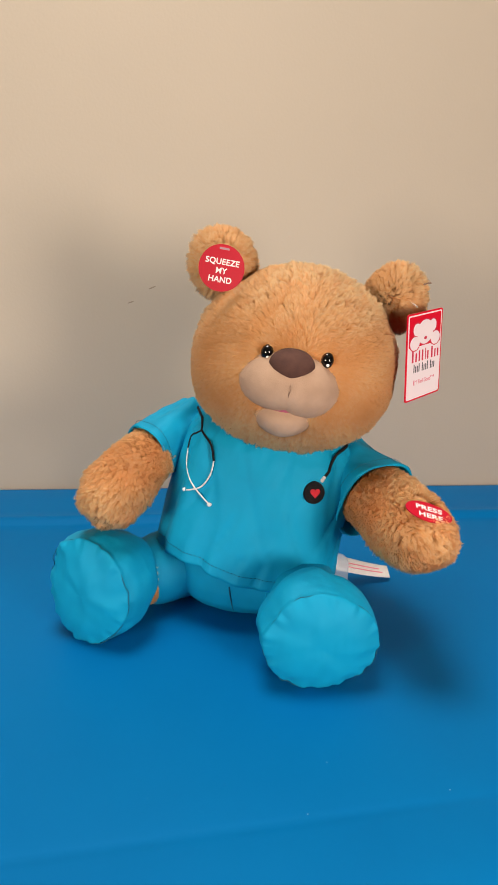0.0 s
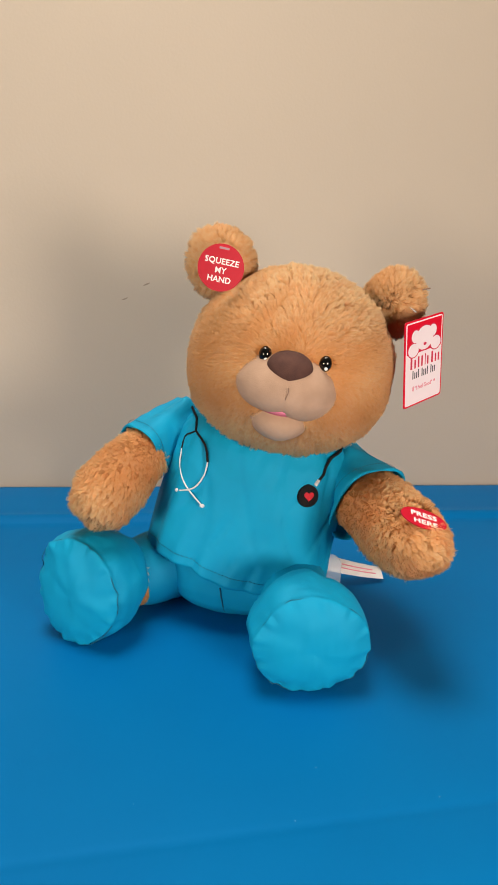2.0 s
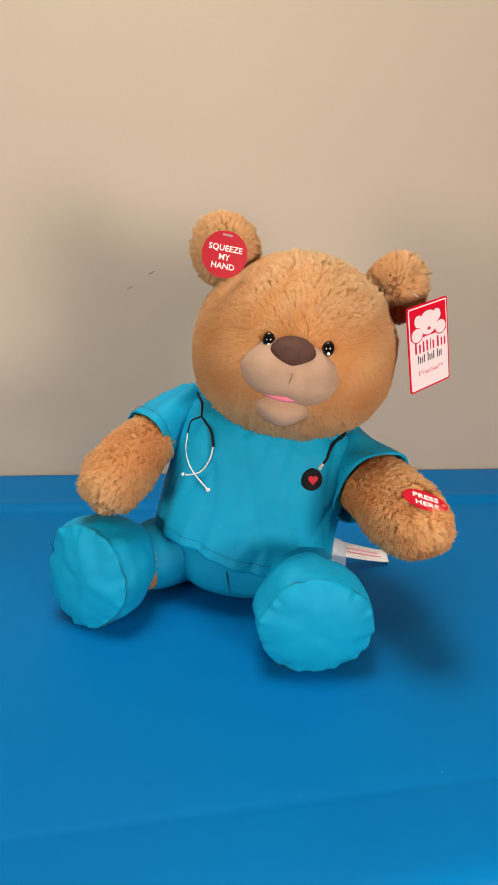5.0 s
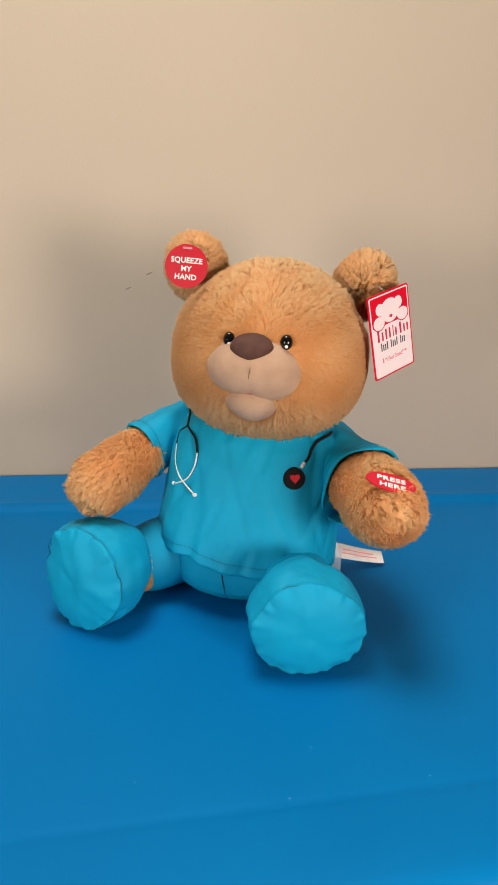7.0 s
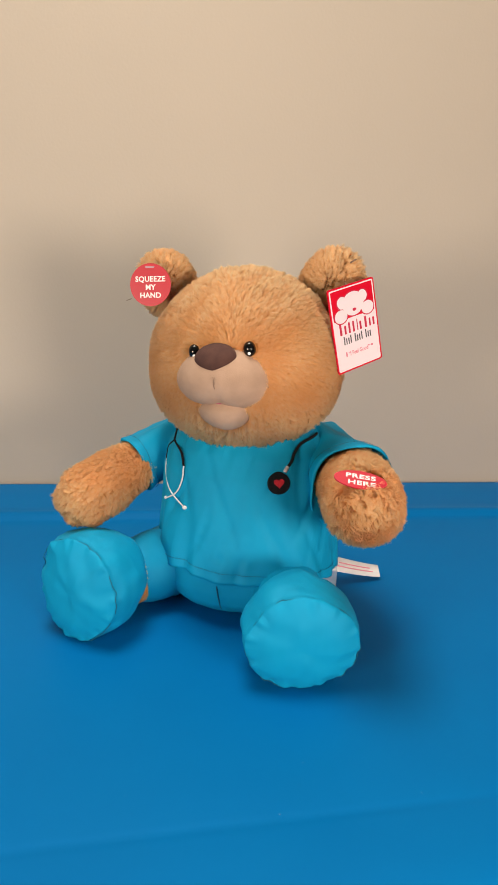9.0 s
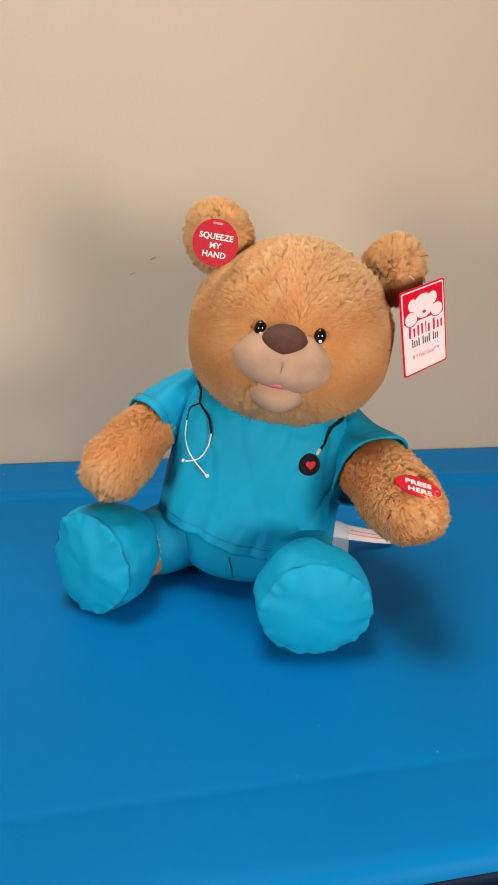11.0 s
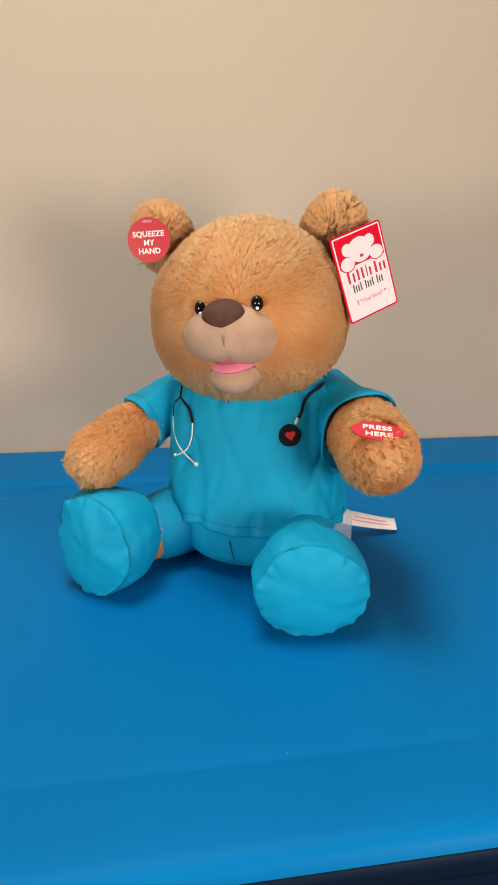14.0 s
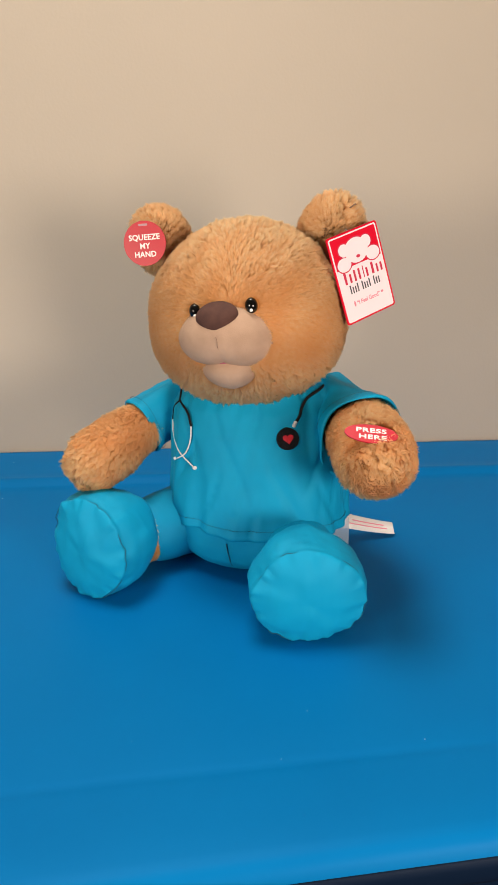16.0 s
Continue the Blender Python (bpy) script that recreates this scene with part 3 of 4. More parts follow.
def build_foot(name, centre, way, ra, rb, depth, seed, turn):
    """A padded sole with a puckered seam, the stuffed shoe behind it."""
    n = np.array(way, float)
    n /= np.linalg.norm(n)
    x = np.cross((0, 0, 1), n)
    x /= np.linalg.norm(x)
    x = -x if x[0] < 0 else x
    y = np.cross(n, x)
    y = -y if y[2] < 0 else y
    ang = np.linspace(0, 2 * math.pi, 96, endpoint=False)
    out = np.array([1 + 0.028 * math.sin(3 * w + seed) + 0.020 * math.sin(5 * w + 2 * seed) + 0.008 * math.sin(8 * w + seed) for w in ang])
    pucker = np.array([math.sin(17 * w + seed) + 0.7 * math.sin(29 * w - seed) for w in ang])
    prof = [(r, 0.0100 * (1 - r ** 2.6)) for r in (0.001, 0.15, 0.3, 0.45, 0.58, 0.7, 0.8, 0.88, 0.94, 0.98)]
    prof += [(1.004, -0.0004), (0.985, -0.0022), (1.01, -0.0048), (1.045, -0.010), (1.06, -0.018), (1.045, -0.027), (0.99, -0.036), (0.90, -0.044), (0.80, -0.050), (0.70, -0.054), (0.60, -0.056), (0.45, -0.057)]
    g = []
    for r, d in prof:
        near = math.exp(-((r - 0.97) / 0.09) ** 2) if d < 0.004 and d > -0.013 else 0.0
        row = []
        for w, o, pk in zip(ang, out, pucker):
            k = r * o + 0.0035 * pk * near
            dd = d * (depth / 0.057 if d < 0 else 1) + 0.0008 * pk * near
            p = np.array(centre) + x * ra * k * math.cos(w) + y * rb * k * math.sin(w) + n * dd
            p[2] = max(p[2], 0.0006 + 0.0012 * (1 + math.sin(7 * w)) * 0.5) if p[2] < 0.002 else p[2]
            row.append(p)
        g.append(row)
    ob = cloth_part(name, np.array(g), bear, "stuffed turquoise trouser foot with a stitched round sole", 0.0027, seed)
    # seam thread, partly showing
    pts = []
    for i in range(97):
        w, o, pk = ang[i % 96], out[i % 96], pucker[i % 96]
        k = 1.0 * o + 0.0035 * pk
        p = np.array(centre) + x * ra * k * math.cos(w) + y * rb * k * math.sin(w) + n * (-0.0010 + 0.0010 * pk)
        p[2] = max(p[2], 0.0012)
        pts.append(p)
    v, f = sheet(tube(pts, 0.00032, 6))
    link("sole_seam", mesh_of("sole_seam", moved(v, HOME), f), THREAD_TEAL, ob, "dark teal seam", True)
    return ob


build_foot("foot", (-0.1040, 0.5060, 0.0455), (-0.58, -0.81, 0.04), 0.0405, 0.0455, 0.060, 1.0, 0)
build_foot("foot", (0.0735, 0.4250, 0.0400), (-0.05, -0.98, -0.06), 0.0435, 0.0395, 0.060, 2.3, 0)
cloth_part("trouser_leg", limb_grid((0.005, 0.602, 0.038), (-0.0480, 0.5655, 0.0355), 0.036, 0.0318), bear, "turquoise trouser leg", 0.0018, 4.0)
cloth_part("trouser_leg", limb_grid((0.082, 0.580, 0.036), (0.076, 0.500, 0.034), 0.033, 0.031), bear, "turquoise trouser leg", 0.0018, 9.0)


def build_sleeve(a, b, ra, rb, seed, flare, cuff_turn=(0, 0, 0)):
    a, b = np.array(a, float), np.array(b, float)
    t = (b - a) / np.linalg.norm(b - a)
    x = np.cross(t, (0.2, 0.1, 0.97))
    x /= np.linalg.norm(x)
    y = np.cross(t, x)
    ang = np.linspace(0, 2 * math.pi, 72, endpoint=False)
    g = []
    length = np.linalg.norm(b - a)
    line = [(s * length, ra + (rb - ra) * s + flare * s ** 3) for s in np.linspace(0, 1, 26)]
    r_end = line[-1][1]
    line += [(length + 0.0006, r_end - 0.0010), (length - 0.001, r_end - 0.0018), (length - 0.012, r_end - 0.0028)]
    for d, r in line:
        s = min(d / length, 1)
        row = []
        for w in ang:
            fold = 0.0022 * s * math.sin(3 * w + seed) + 0.0011 * math.sin(5 * w + 2 * seed + 4 * s) + 0.0016 * (1 - s) * math.sin(7 * w + seed)
            slant = np.array(cuff_turn) * s * math.cos(w)
            row.append(a + t * d + slant + (r + fold) * (x * math.cos(w) + y * math.sin(w)))
        g.append(row)
    ob = cloth_part("sleeve", np.array(g), bear, "short turquoise scrub sleeve with stitched cuff", 0.0016, seed)
    UPPER.append(ob)
    pts = np.array(g[22] + g[22][:1])
    c = pts.mean(0)
    bm = bmesh.new()
    for i in range(72):
        p, q = [c + (v - c) * (1 + 0.0016 / np.linalg.norm(v - c)) for v in (pts[i], pts[i + 1])]
        m, d = (p + q) / 2, (q - p) * 0.28
        v, f = sheet(tube([m - d, m, m + d], 0.00026, 5))
        vs = [bm.verts.new(w) for w in moved(v, HOME)]
        for face in f:
            bm.faces.new([vs[j] for j in face])
    tagged(finish("cuff_stitching", bm, THREAD_TEAL, ob, "fine darker teal seam", True), kind="stuff")
    return ob


left_sleeve = build_sleeve((-0.0200, 0.6260, 0.1500), (-0.0665, 0.5960, 0.1275), 0.0235, 0.0262, 1.7, 0.0015)
build_sleeve((0.1020, 0.5920, 0.1490), (0.1290, 0.5270, 0.1330), 0.030, 0.0345, 3.1, 0.0055, (0, 0.004, -0.002))


def comb_along(way, down=0.4):
    w = np.array(way, float)
    w /= np.linalg.norm(w)

    def lay(p, n):
        g = w[None] * 0.9 + np.array((0, 0, -down))[None] + 0 * p
        return g - n * (g * n).sum(1)[:, None] * 0.9

    return lay


def build_arm(points, radii, count, seed, bare=None):
    line = smooth_line(points, 9)
    s = np.linspace(0, 1, len(line))
    r = np.interp(s, np.linspace(0, 1, len(radii)), radii)
    g = tube(line, r, 44)
    v, f = sheet(moved(g.reshape(-1, 3), HOME).reshape(g.shape))
    f = [q[::-1] for q in f]
    nrm = normals_of(v, f)
    if ((v - moved(np.repeat(line, 44, 0), HOME)) * nrm).sum() < 0:
        f = [q[::-1] for q in f]
    way = np.array(moved([line[-1]], HOME)[0]) - moved([line[0]], HOME)[0]
    ob = furred("arm", v, f, count, 0.0075, comb_along(way, 0.2), bear, seed, keep=None if bare is None else (lambda p: np.linalg.norm((p - bare) * np.array((1, 1.6, 1)), axis=1) > 0.0150), label="tan plush arm with rounded paw")
    UPPER.append(ob)
    return ob


LEFT_SHOULDER = Vector((-0.0557, 0.5800, 0.1433))
LEFT_ROOT = Vector((-0.0278, 0.6260, 0.1476))
BADGE = np.array(moved([(0.1220, 0.4400, 0.1620)], HOME)[0])
left_arm = build_arm([(-0.0560, 0.6000, 0.1310), (-0.0680, 0.5910, 0.1260), (-0.0850, 0.5670, 0.1190), (-0.0985, 0.5470, 0.1127), (-0.1054, 0.5340, 0.1043), (-0.1086, 0.5300, 0.0997), (-0.1092, 0.5290, 0.0991)],
          [0.0150, 0.0200, 0.0242, 0.0238, 0.0198, 0.0095, 0.0005], 105000, 11)
right_arm = build_arm([(0.1232, 0.5580, 0.1379), (0.1285, 0.5350, 0.1353), (0.1302, 0.5050, 0.1359), (0.1287, 0.4750, 0.1380), (0.1261, 0.4500, 0.1410), (0.1226, 0.4280, 0.1453), (0.1199, 0.4140, 0.1485), (0.1192, 0.4110, 0.1493)],
                      [0.0200, 0.0262, 0.0280, 0.0277, 0.0262, 0.0205, 0.0105, 0.0006], 125000, 12, BADGE)


def press_badge():
    m = HOME @ Matrix.Translation((0.1215, 0.4370, 0.1580)) @ pose(0, 0, 0, 31, 6, -8) @ Matrix.Translation((-0.0050, -0.0055, 0.0140))
    ob = plate("push_badge", oval(0.0185, 0.0082), 0.0010, BADGE_RED, right_arm, m, "red oval badge lettered in white")
    up = Matrix.Translation((0, 0, 0.0006))
    lettering("badge_words", "PRESS", 0.0054, WHITE, right_arm, m @ up @ pose(0, 0.0026, 0), 1.06, 1.5)
    lettering("badge_words", "HERE", 0.0054, WHITE, right_arm, m @ up @ pose(0.001, -0.0034, 0), 1.06, 1.5)


press_badge()

# ---- the head ----
HEAD = Matrix.Translation((0.0395, 0.5530, 0.2355)) @ pose(0, 0, 0, 0, 0, -16) @ pose(0, 0, 0, 0, -6, 0)
HEAD_IN = HOME @ HEAD  # head space -> the bear's own space


def head_shape(d):
    cheek = 1 + 0.05 * np.exp(-((d[..., 2] + 0.45) / 0.4) ** 2) * np.abs(d[..., 0]) - 0.03 * np.clip(d[..., 2], 0, 1) * np.abs(d[..., 0])
    brow = 1 - 0.03 * np.exp(-((d[..., 2] - 0.05) / 0.25) ** 2) * np.clip(-d[..., 1], 0, 1)
    crown = 1 - 0.018 * np.exp(-(d[..., 0] / 0.06) ** 2) * np.clip(d[..., 2] + 0.2, 0, 1)
    return cheek * brow * crown


MUZZLE_AT = np.array((-0.0085, -0.0465, -0.0080))


def head_comb(p, n):
    """The pile lies back and up from the face, down on the cheeks, parted along the crown."""
    r = (p - np.array(HEAD_IN.translation)) @ np.array(HEAD_IN.to_3x3())
    away = r - MUZZLE_AT
    away /= np.linalg.norm(away, axis=1, keepdims=True)
    part = np.stack([0.5 * np.tanh(r[:, 0] / 0.004) * np.clip(r[:, 2] / 0.03, 0, 1), 0 * r[:, 0], -0.175 + 0.375 * np.tanh((r[:, 2] - 0.012) / 0.025)], 1)
    local = away * 0.75 + part
    local /= np.linalg.norm(local, axis=1, keepdims=True)
    world_way = local @ np.array(HEAD_IN.to_3x3()).T
    return world_way - n * (world_way * n).sum(1)[:, None] * 0.8


def clear_of_muzzle(p):
    r = (p - np.array(HEAD_IN.translation)) @ np.array(HEAD_IN.to_3x3())
    e = ((r - MUZZLE_AT) / np.array((0.0335, 0.04, 0.0215)))
    j = ((r - np.array((-0.0085, -0.044, -0.0365))) / np.array((0.0195, 0.03, 0.0125)))
    eyes = [np.hypot(r[:, 0] - sx * 0.0222 + 0.0063, r[:, 2] - 0.0128) > 0.0052 for sx in (-1, 1)]
    front = r[:, 1] > -0.03
    return ((e ** 2).sum(1) > 1) & ((j ** 2).sum(1) > 1) & ((eyes[0] & eyes[1]) | front)


def head_fluff(p):
    """Tufted on the crown and under the chin, rubbed smooth on the cheeks."""
    r = (p - np.array(HEAD_IN.translation)) @ np.array(HEAD_IN.to_3x3())
    crown = np.clip((r[:, 2] - 0.012) / 0.03, 0, 1) * np.exp(-((r[:, 0] + 0.002) / 0.045) ** 2)
    chin = np.clip((-0.028 - r[:, 2]) / 0.02, 0, 1)
    return 0.42 + 0.62 * np.maximum(crown, chin)


def build_head():
    g = ball_grid((0.0795, 0.0630, 0.0712), 60, 96, head_shape) + np.array((-0.0055, 0.0, 0.0008))
    v, f = sheet(moved(g.reshape(-1, 3), HEAD_IN).reshape(g.shape))
    n = normals_of(v, f)
    if ((v - np.array(HEAD_IN.translation)) * n).sum() < 0:
        f = [q[::-1] for q in f]
    ob = furred("head", v, f, 410000, 0.0074, head_comb, bear, 21, keep=clear_of_muzzle, label="round tan plush head", fluff=head_fluff)
    UPPER.append(ob)
    return ob


head = build_head()


def head_part(name, grid, at, mat, label="", turn=(0, 0, 0), smooth=True):
    m = HEAD_IN @ Matrix.Translation(at) @ pose(0, 0, 0, *turn)
    v, f = sheet(np.asarray(grid))
    v = moved(v, m)
    n = normals_of(v, f)
    if ((v - v.mean(0)) * n).sum() < 0:
        f = [q[::-1] for q in f]
    return link(name, mesh_of(name, v, f), mat, head, label, smooth)


def build_ears():
    for sx, seed in ((-1, 31), (1, 32)):
        m = HEAD_IN @ Matrix.Translation((sx * 0.0720 - 0.002, 0.0135 + sx * 0.0065, 0.0640 - sx * 0.0055)) @ pose(0, 0, 0, 0, sx * 28, sx * 12)

        def ear_shape(d):
            return 1 - 0.30 * np.clip(-d[..., 1], 0, 1) * np.clip(1 - (d[..., 0] ** 2 + d[..., 2] ** 2), 0, 1)

        g = ball_grid((0.0215, 0.0105, 0.0225), 26, 40, ear_shape)
        v, f = sheet(moved(g.reshape(-1, 3), m).reshape(g.shape))
        n = normals_of(v, f)
        if ((v - np.array(m.translation)) * n).sum() < 0:
            f = [q[::-1] for q in f]
        c = np.array(m.translation)

        def out(p, n, c=c):
            w = p - c
            w /= np.linalg.norm(w, axis=1, keepdims=True)
            return w * 0.8

        furred("ear", v, f, 40000, 0.0092, out, head, seed, label="round tan plush ear")
        inner = ball_grid((0.0085, 0.0022, 0.0060), 10, 20)
        head_part("inner_ear", inner, (sx * 0.0650 - 0.002, 0.0040 + sx * 0.0065, 0.0570), SUEDE, "beige velour inner ear", (0, sx * 28, sx * 12))


build_ears()


def muzzle_grid():
    """A broad pillow, narrower on top, its lower edge arched over the mouth."""
    g = ball_grid((0.0405, 0.0320, 0.0280), 48, 80)
    x, z = g[..., 0].copy(), g[..., 2].copy()
    g[..., 0] *= 1 - 0.12 * np.clip(z / 0.028, 0, 1) + 0.05 * np.clip(-z / 0.028, 0, 1)
    low = np.clip(-z / 0.028, 0, 1)
    g[..., 2] += low * 0.0032 * np.exp(-((x + 0.004) / 0.021) ** 2) - 0.0026 * low * np.clip(x / 0.02, 0, 1)
    g[..., 1] += 0.0022 * np.exp(-(x / 0.0035) ** 2) * np.clip(0.2 - z / 0.028, 0, 1) * (g[..., 1] < 0)
    return g


head_part("muzzle", muzzle_grid(), MUZZLE_AT, SUEDE, "beige velour muzzle with a sewn cleft", (6, 3, 0))


def nose_shape(d):
    return 1 - 0.22 * np.clip(-d[..., 2], 0, 1) * np.abs(d[..., 0]) + 0.05 * np.abs(d[..., 0])


head_part("nose", ball_grid((0.0162, 0.0095, 0.0128), 24, 40, nose_shape), (-0.0095, -0.0675, 0.0070), BROWN, "dark brown velour nose", (-34, 0, 0))


def build_cleft():
    pts = []
    for s in np.linspace(0, 1, 12):
        pts.append((-0.0088 + 0.0004 * math.sin(9 * s), -0.0798 + 0.0080 * s ** 2, -0.0055 - 0.0150 * s))
    v, f = sheet(tube(moved(pts, HEAD_IN), 0.00024, 6))
    link("cleft_seam", mesh_of("cleft_seam", v, f), SEAM, head, "fine brown seam", True)


build_cleft()
for side in (-1, 1):
    head_part("eye", ball_grid((0.0048, 0.0048, 0.0060), 20, 32), (side * 0.0222 - 0.0063, -0.0600, 0.0128), BLACK, "glossy black plastic eye")
    head_part("eye_dot", ball_grid((0.00125, 0.0006, 0.00125), 8, 14), (side * 0.0222 - 0.0057, -0.0645, 0.0098), DOT, "white dot")

JAW_AT = Vector((0.0, -0.0230, -0.0310))


def jaw_shape(d):
    return 1 - 0.22 * np.clip(d[..., 2], 0, 1) - 0.10 * np.clip(-d[..., 2], 0, 1) * np.abs(d[..., 0])


def build_jaw():
    lip = head_part("jaw", ball_grid((0.0268, 0.0312, 0.0205), 26, 44, jaw_shape), (-0.0100, -0.0372, -0.0332), SUEDE, "beige velour lower jaw")
    lining = head_part("mouth_lining", ball_grid((0.0225, 0.0262, 0.0060), 18, 36), (-0.0100, -0.0412, -0.0242), PINK, "pink felt mouth lining", (-4, 0, 0))
    head_part("mouth_roof", ball_grid((0.0235, 0.0275, 0.0190), 18, 32), (-0.0095, -0.0395, -0.0225), MAROON, "dark pink inside of the mouth")
    return lip, lining


JAW = build_jaw()


def ear_badge():
    m = HOME @ Matrix.Translation((-0.0448, 0.5400, 0.2948)) @ pose(0, 0, 0, 84, -3, -10)
    plate("round_badge", oval(0.0172, 0.0172, 48), 0.0008, BADGE_RED, head, m, "round red card badge lettered in white")
    up = Matrix.Translation((0, 0, 0.0005))
    for word, y in (("SQUEEZE", 0.0044), ("MY", -0.0022), ("HAND", -0.0086)):
        lettering("badge_words", word, 0.0060, WHITE, head, m @ up @ pose(0, y, 0), 1.04)
    clip = plate("badge_clip", round_rect(0.0075, 0.0016, 0.0006), 0.0012, CLEAR, head, m @ pose(0, 0.0140, 0.0008), "clear plastic clip")


ear_badge()
v, f = sheet(tube(moved([(0.1165, 0.5330, 0.3180), (0.1190, 0.5300, 0.3200), (0.1205, 0.5290, 0.3206)], HOME), 0.0006, 6))
link("fastener_end", mesh_of("fastener_end", v, f), SEAM, head, "dark end of the plastic tag fastener", True)

# hang tag on the other ear: built round the middle of its upper edge


def build_tag():
    up = lambda z: Matrix.Diagonal((1.075, 1, 0.952, 1)) @ pose(0, 0, 0, 90) @ Matrix.Translation((0, -0.03625, z))
    card = plate("hang_tag_card", round_rect(0.0465, 0.0725, 0.0022), 0.0007, RED, None, up(0), "")
    face = [("tag_border", round_rect(0.0437, 0.0697, 0.0016), PALE, 0.00036, "pale pink printed border"),
            ("tag_panel", round_rect(0.0413, 0.0250, 0.0010, 0, 0.0212), RED, 0.00050, "red upper panel")]
    parts = [(plate(n, o, 0.0003, mat, card, up(z), label)) for n, o, mat, z, label in face]
    # the printed mark: plain rounded shapes in its colours
    for cx, cy, a, b in ((-0.0095, 0.0215, 0.0042, 0.0046), (0.0085, 0.0225, 0.0042, 0.0046), (0, 0.0185, 0.0095, 0.0090), (-0.0115, 0.0105, 0.0055, 0.0050), (0.0120, 0.0115, 0.0055, 0.0050)):
        plate("printed_mark", oval(a * 1.12 + 0.0009, b * 1.12 + 0.0009, 24, cx * 1.15, cy + 0.0012), 0.0002, PRINT_RED, card, up(0.00058 + 0.00002 * (cx + 0.02)), "dark red printed outline")
        plate("printed_mark", oval(a * 1.12, b * 1.12, 24, cx * 1.15, cy + 0.0012), 0.0002, PALE, card, up(0.00062 + 0.00002 * (cx + 0.02) * 50), "pale round printed shape")
    plate("printed_mark", oval(0.0018, 0.0013, 16, 0.0004, 0.0145), 0.0002, PRINT_RED, card, up(0.00074 + 0.00006), "small red printed spot")
    # words that stay plain bars: large crimson line, grey line, rose line
    for i, (x, w, h) in enumerate(((-0.0135, 0.0030, 0.0078), (-0.0095, 0.0026, 0.0060), (-0.0058, 0.0026, 0.0074), (-0.0021, 0.0026, 0.0074), (0.0014, 0.0012, 0.0080), (0.0042, 0.0026, 0.0058), (0.0090, 0.0030, 0.0078), (0.0128, 0.0024, 0.0056), (0.0162, 0.0026, 0.0056))):
        plate("printed_bar", round_rect(w * 0.66, h * 1.25, 0.0005, x * 1.13, h * 0.625 - 0.0040), 0.0002, PRINT_RED, card, up(0.00056))
    for i in range(13):
        x = -0.0130 + i * 0.00222
        if i in (4, 9):
            continue
        h = 0.0072 if i in (0, 3, 5, 8, 10) else 0.0054
        plate("printed_bar", round_rect(0.0011, h, 0.0003, x, -0.0128 + h / 2), 0.0002, INK, card, up(0.00056))
    lettering("song_words", "“I Feel Good”", 0.0050, PRINT_PINK, card, up(0.00054) @ pose(0.0005, -0.0215, 0), 1.0, 0.78, 0.00006)
    plate("printed_bar", oval(0.0008, 0.0024, 12, -0.0125, -0.0212), 0.0002, PRINT_PINK, card, up(0.00056))
    plate("printed_bar", oval(0.0012, 0.0010, 12, 0.0138, -0.0205), 0.0002, PRINT_PINK, card, up(0.00056))
    return card


tag = build_tag()
tag.name = "hang_tag"
tag["label"] = "red and pale pink card hang tag"
tag.parent = bear
TAG_AT = Vector((0.1155, 0.5225, 0.3018))
cord("tag_string", moved([(0.1120, 0.560, 0.300), (0.1145, 0.545, 0.3025), (0.1140, 0.5270, 0.3003)], HOME), 0.0006, CLEAR, head, "clear plastic string")

# sewn-in ribbon label and the edge of a clear battery cover behind the hip
LABEL_GRID = []
for s in np.linspace(0, 1, 14):
    x, y = 0.112 + 0.078 * s, 0.5930 + 0.006 * s + 0.004 * s * s
    lift = 0.0195 * (1 - s) ** 1.2 + 0.003
    LABEL_GRID.append([(x, y - 0.007, lift + 0.0012), (x + 0.002, y + 0.010, lift + 0.012 * (1 - 0.5 * s))])


def ribbon_label():
    g = np.array(LABEL_GRID)
    g2 = g + np.array((0, 0.0004, -0.0005))
    ring = np.stack([g[:, 0], g[:, 1], g2[:, 1], g2[:, 0]], 1)
    v, f = sheet(ring)
    ob = link("ribbon_label", mesh_of("ribbon_label", moved(v, HOME), f), SATIN, bear, "white satin label with faint red print", True)
    for row, lo, hi in ((0.62, 0.42, 0.86), (0.36, 0.36, 0.90)):
        pts = []
        for s in np.linspace(lo, hi, 10):
            i = s * 13
            a, b = g[int(i)], g[min(int(i) + 1, 13)]
            p = a + (b - a) * (i - int(i))
            pts.append(p[0] + (p[1] - p[0]) * row + np.array((0, -0.0004, 0.0005)))
        v, f = sheet(tube(pts, 0.0006, 5))
        link("label_print", mesh_of("label_print", moved(v, HOME), f), PRINT_PINK, ob, "faint red bar of print", True)


ribbon_label()


def battery_cover():
    m = HOME @ Matrix.Translation((0.1220, 0.5700, 0.0235)) @ pose(0, 0, 0, 90, 0, -30)
    return plate("clear_cover", round_rect(0.028, 0.044, 0.010), 0.0016, CLEAR, bear, m, "clear plastic flap at the hip")


battery_cover()


def ankle_fur():
    """The strip of plush between trouser leg and foot."""
    g = tube([(-0.0560, 0.5600, 0.035), (-0.0600, 0.5570, 0.035), (-0.0640, 0.5540, 0.035), (-0.0680, 0.5510, 0.035)], 0.0275, 40)
    v, f = sheet(moved(g.reshape(-1, 3), HOME).reshape(g.shape))
    if ((v - v.mean(0)) * normals_of(v, f)).sum() < 0:
        f = [q[::-1] for q in f]
    furred("ankle", v, f, 5000, 0.0022, comb_along((0, 0, -1), 0.1), bear, 41, label="strip of tan plush at the ankle")


ankle_fur()

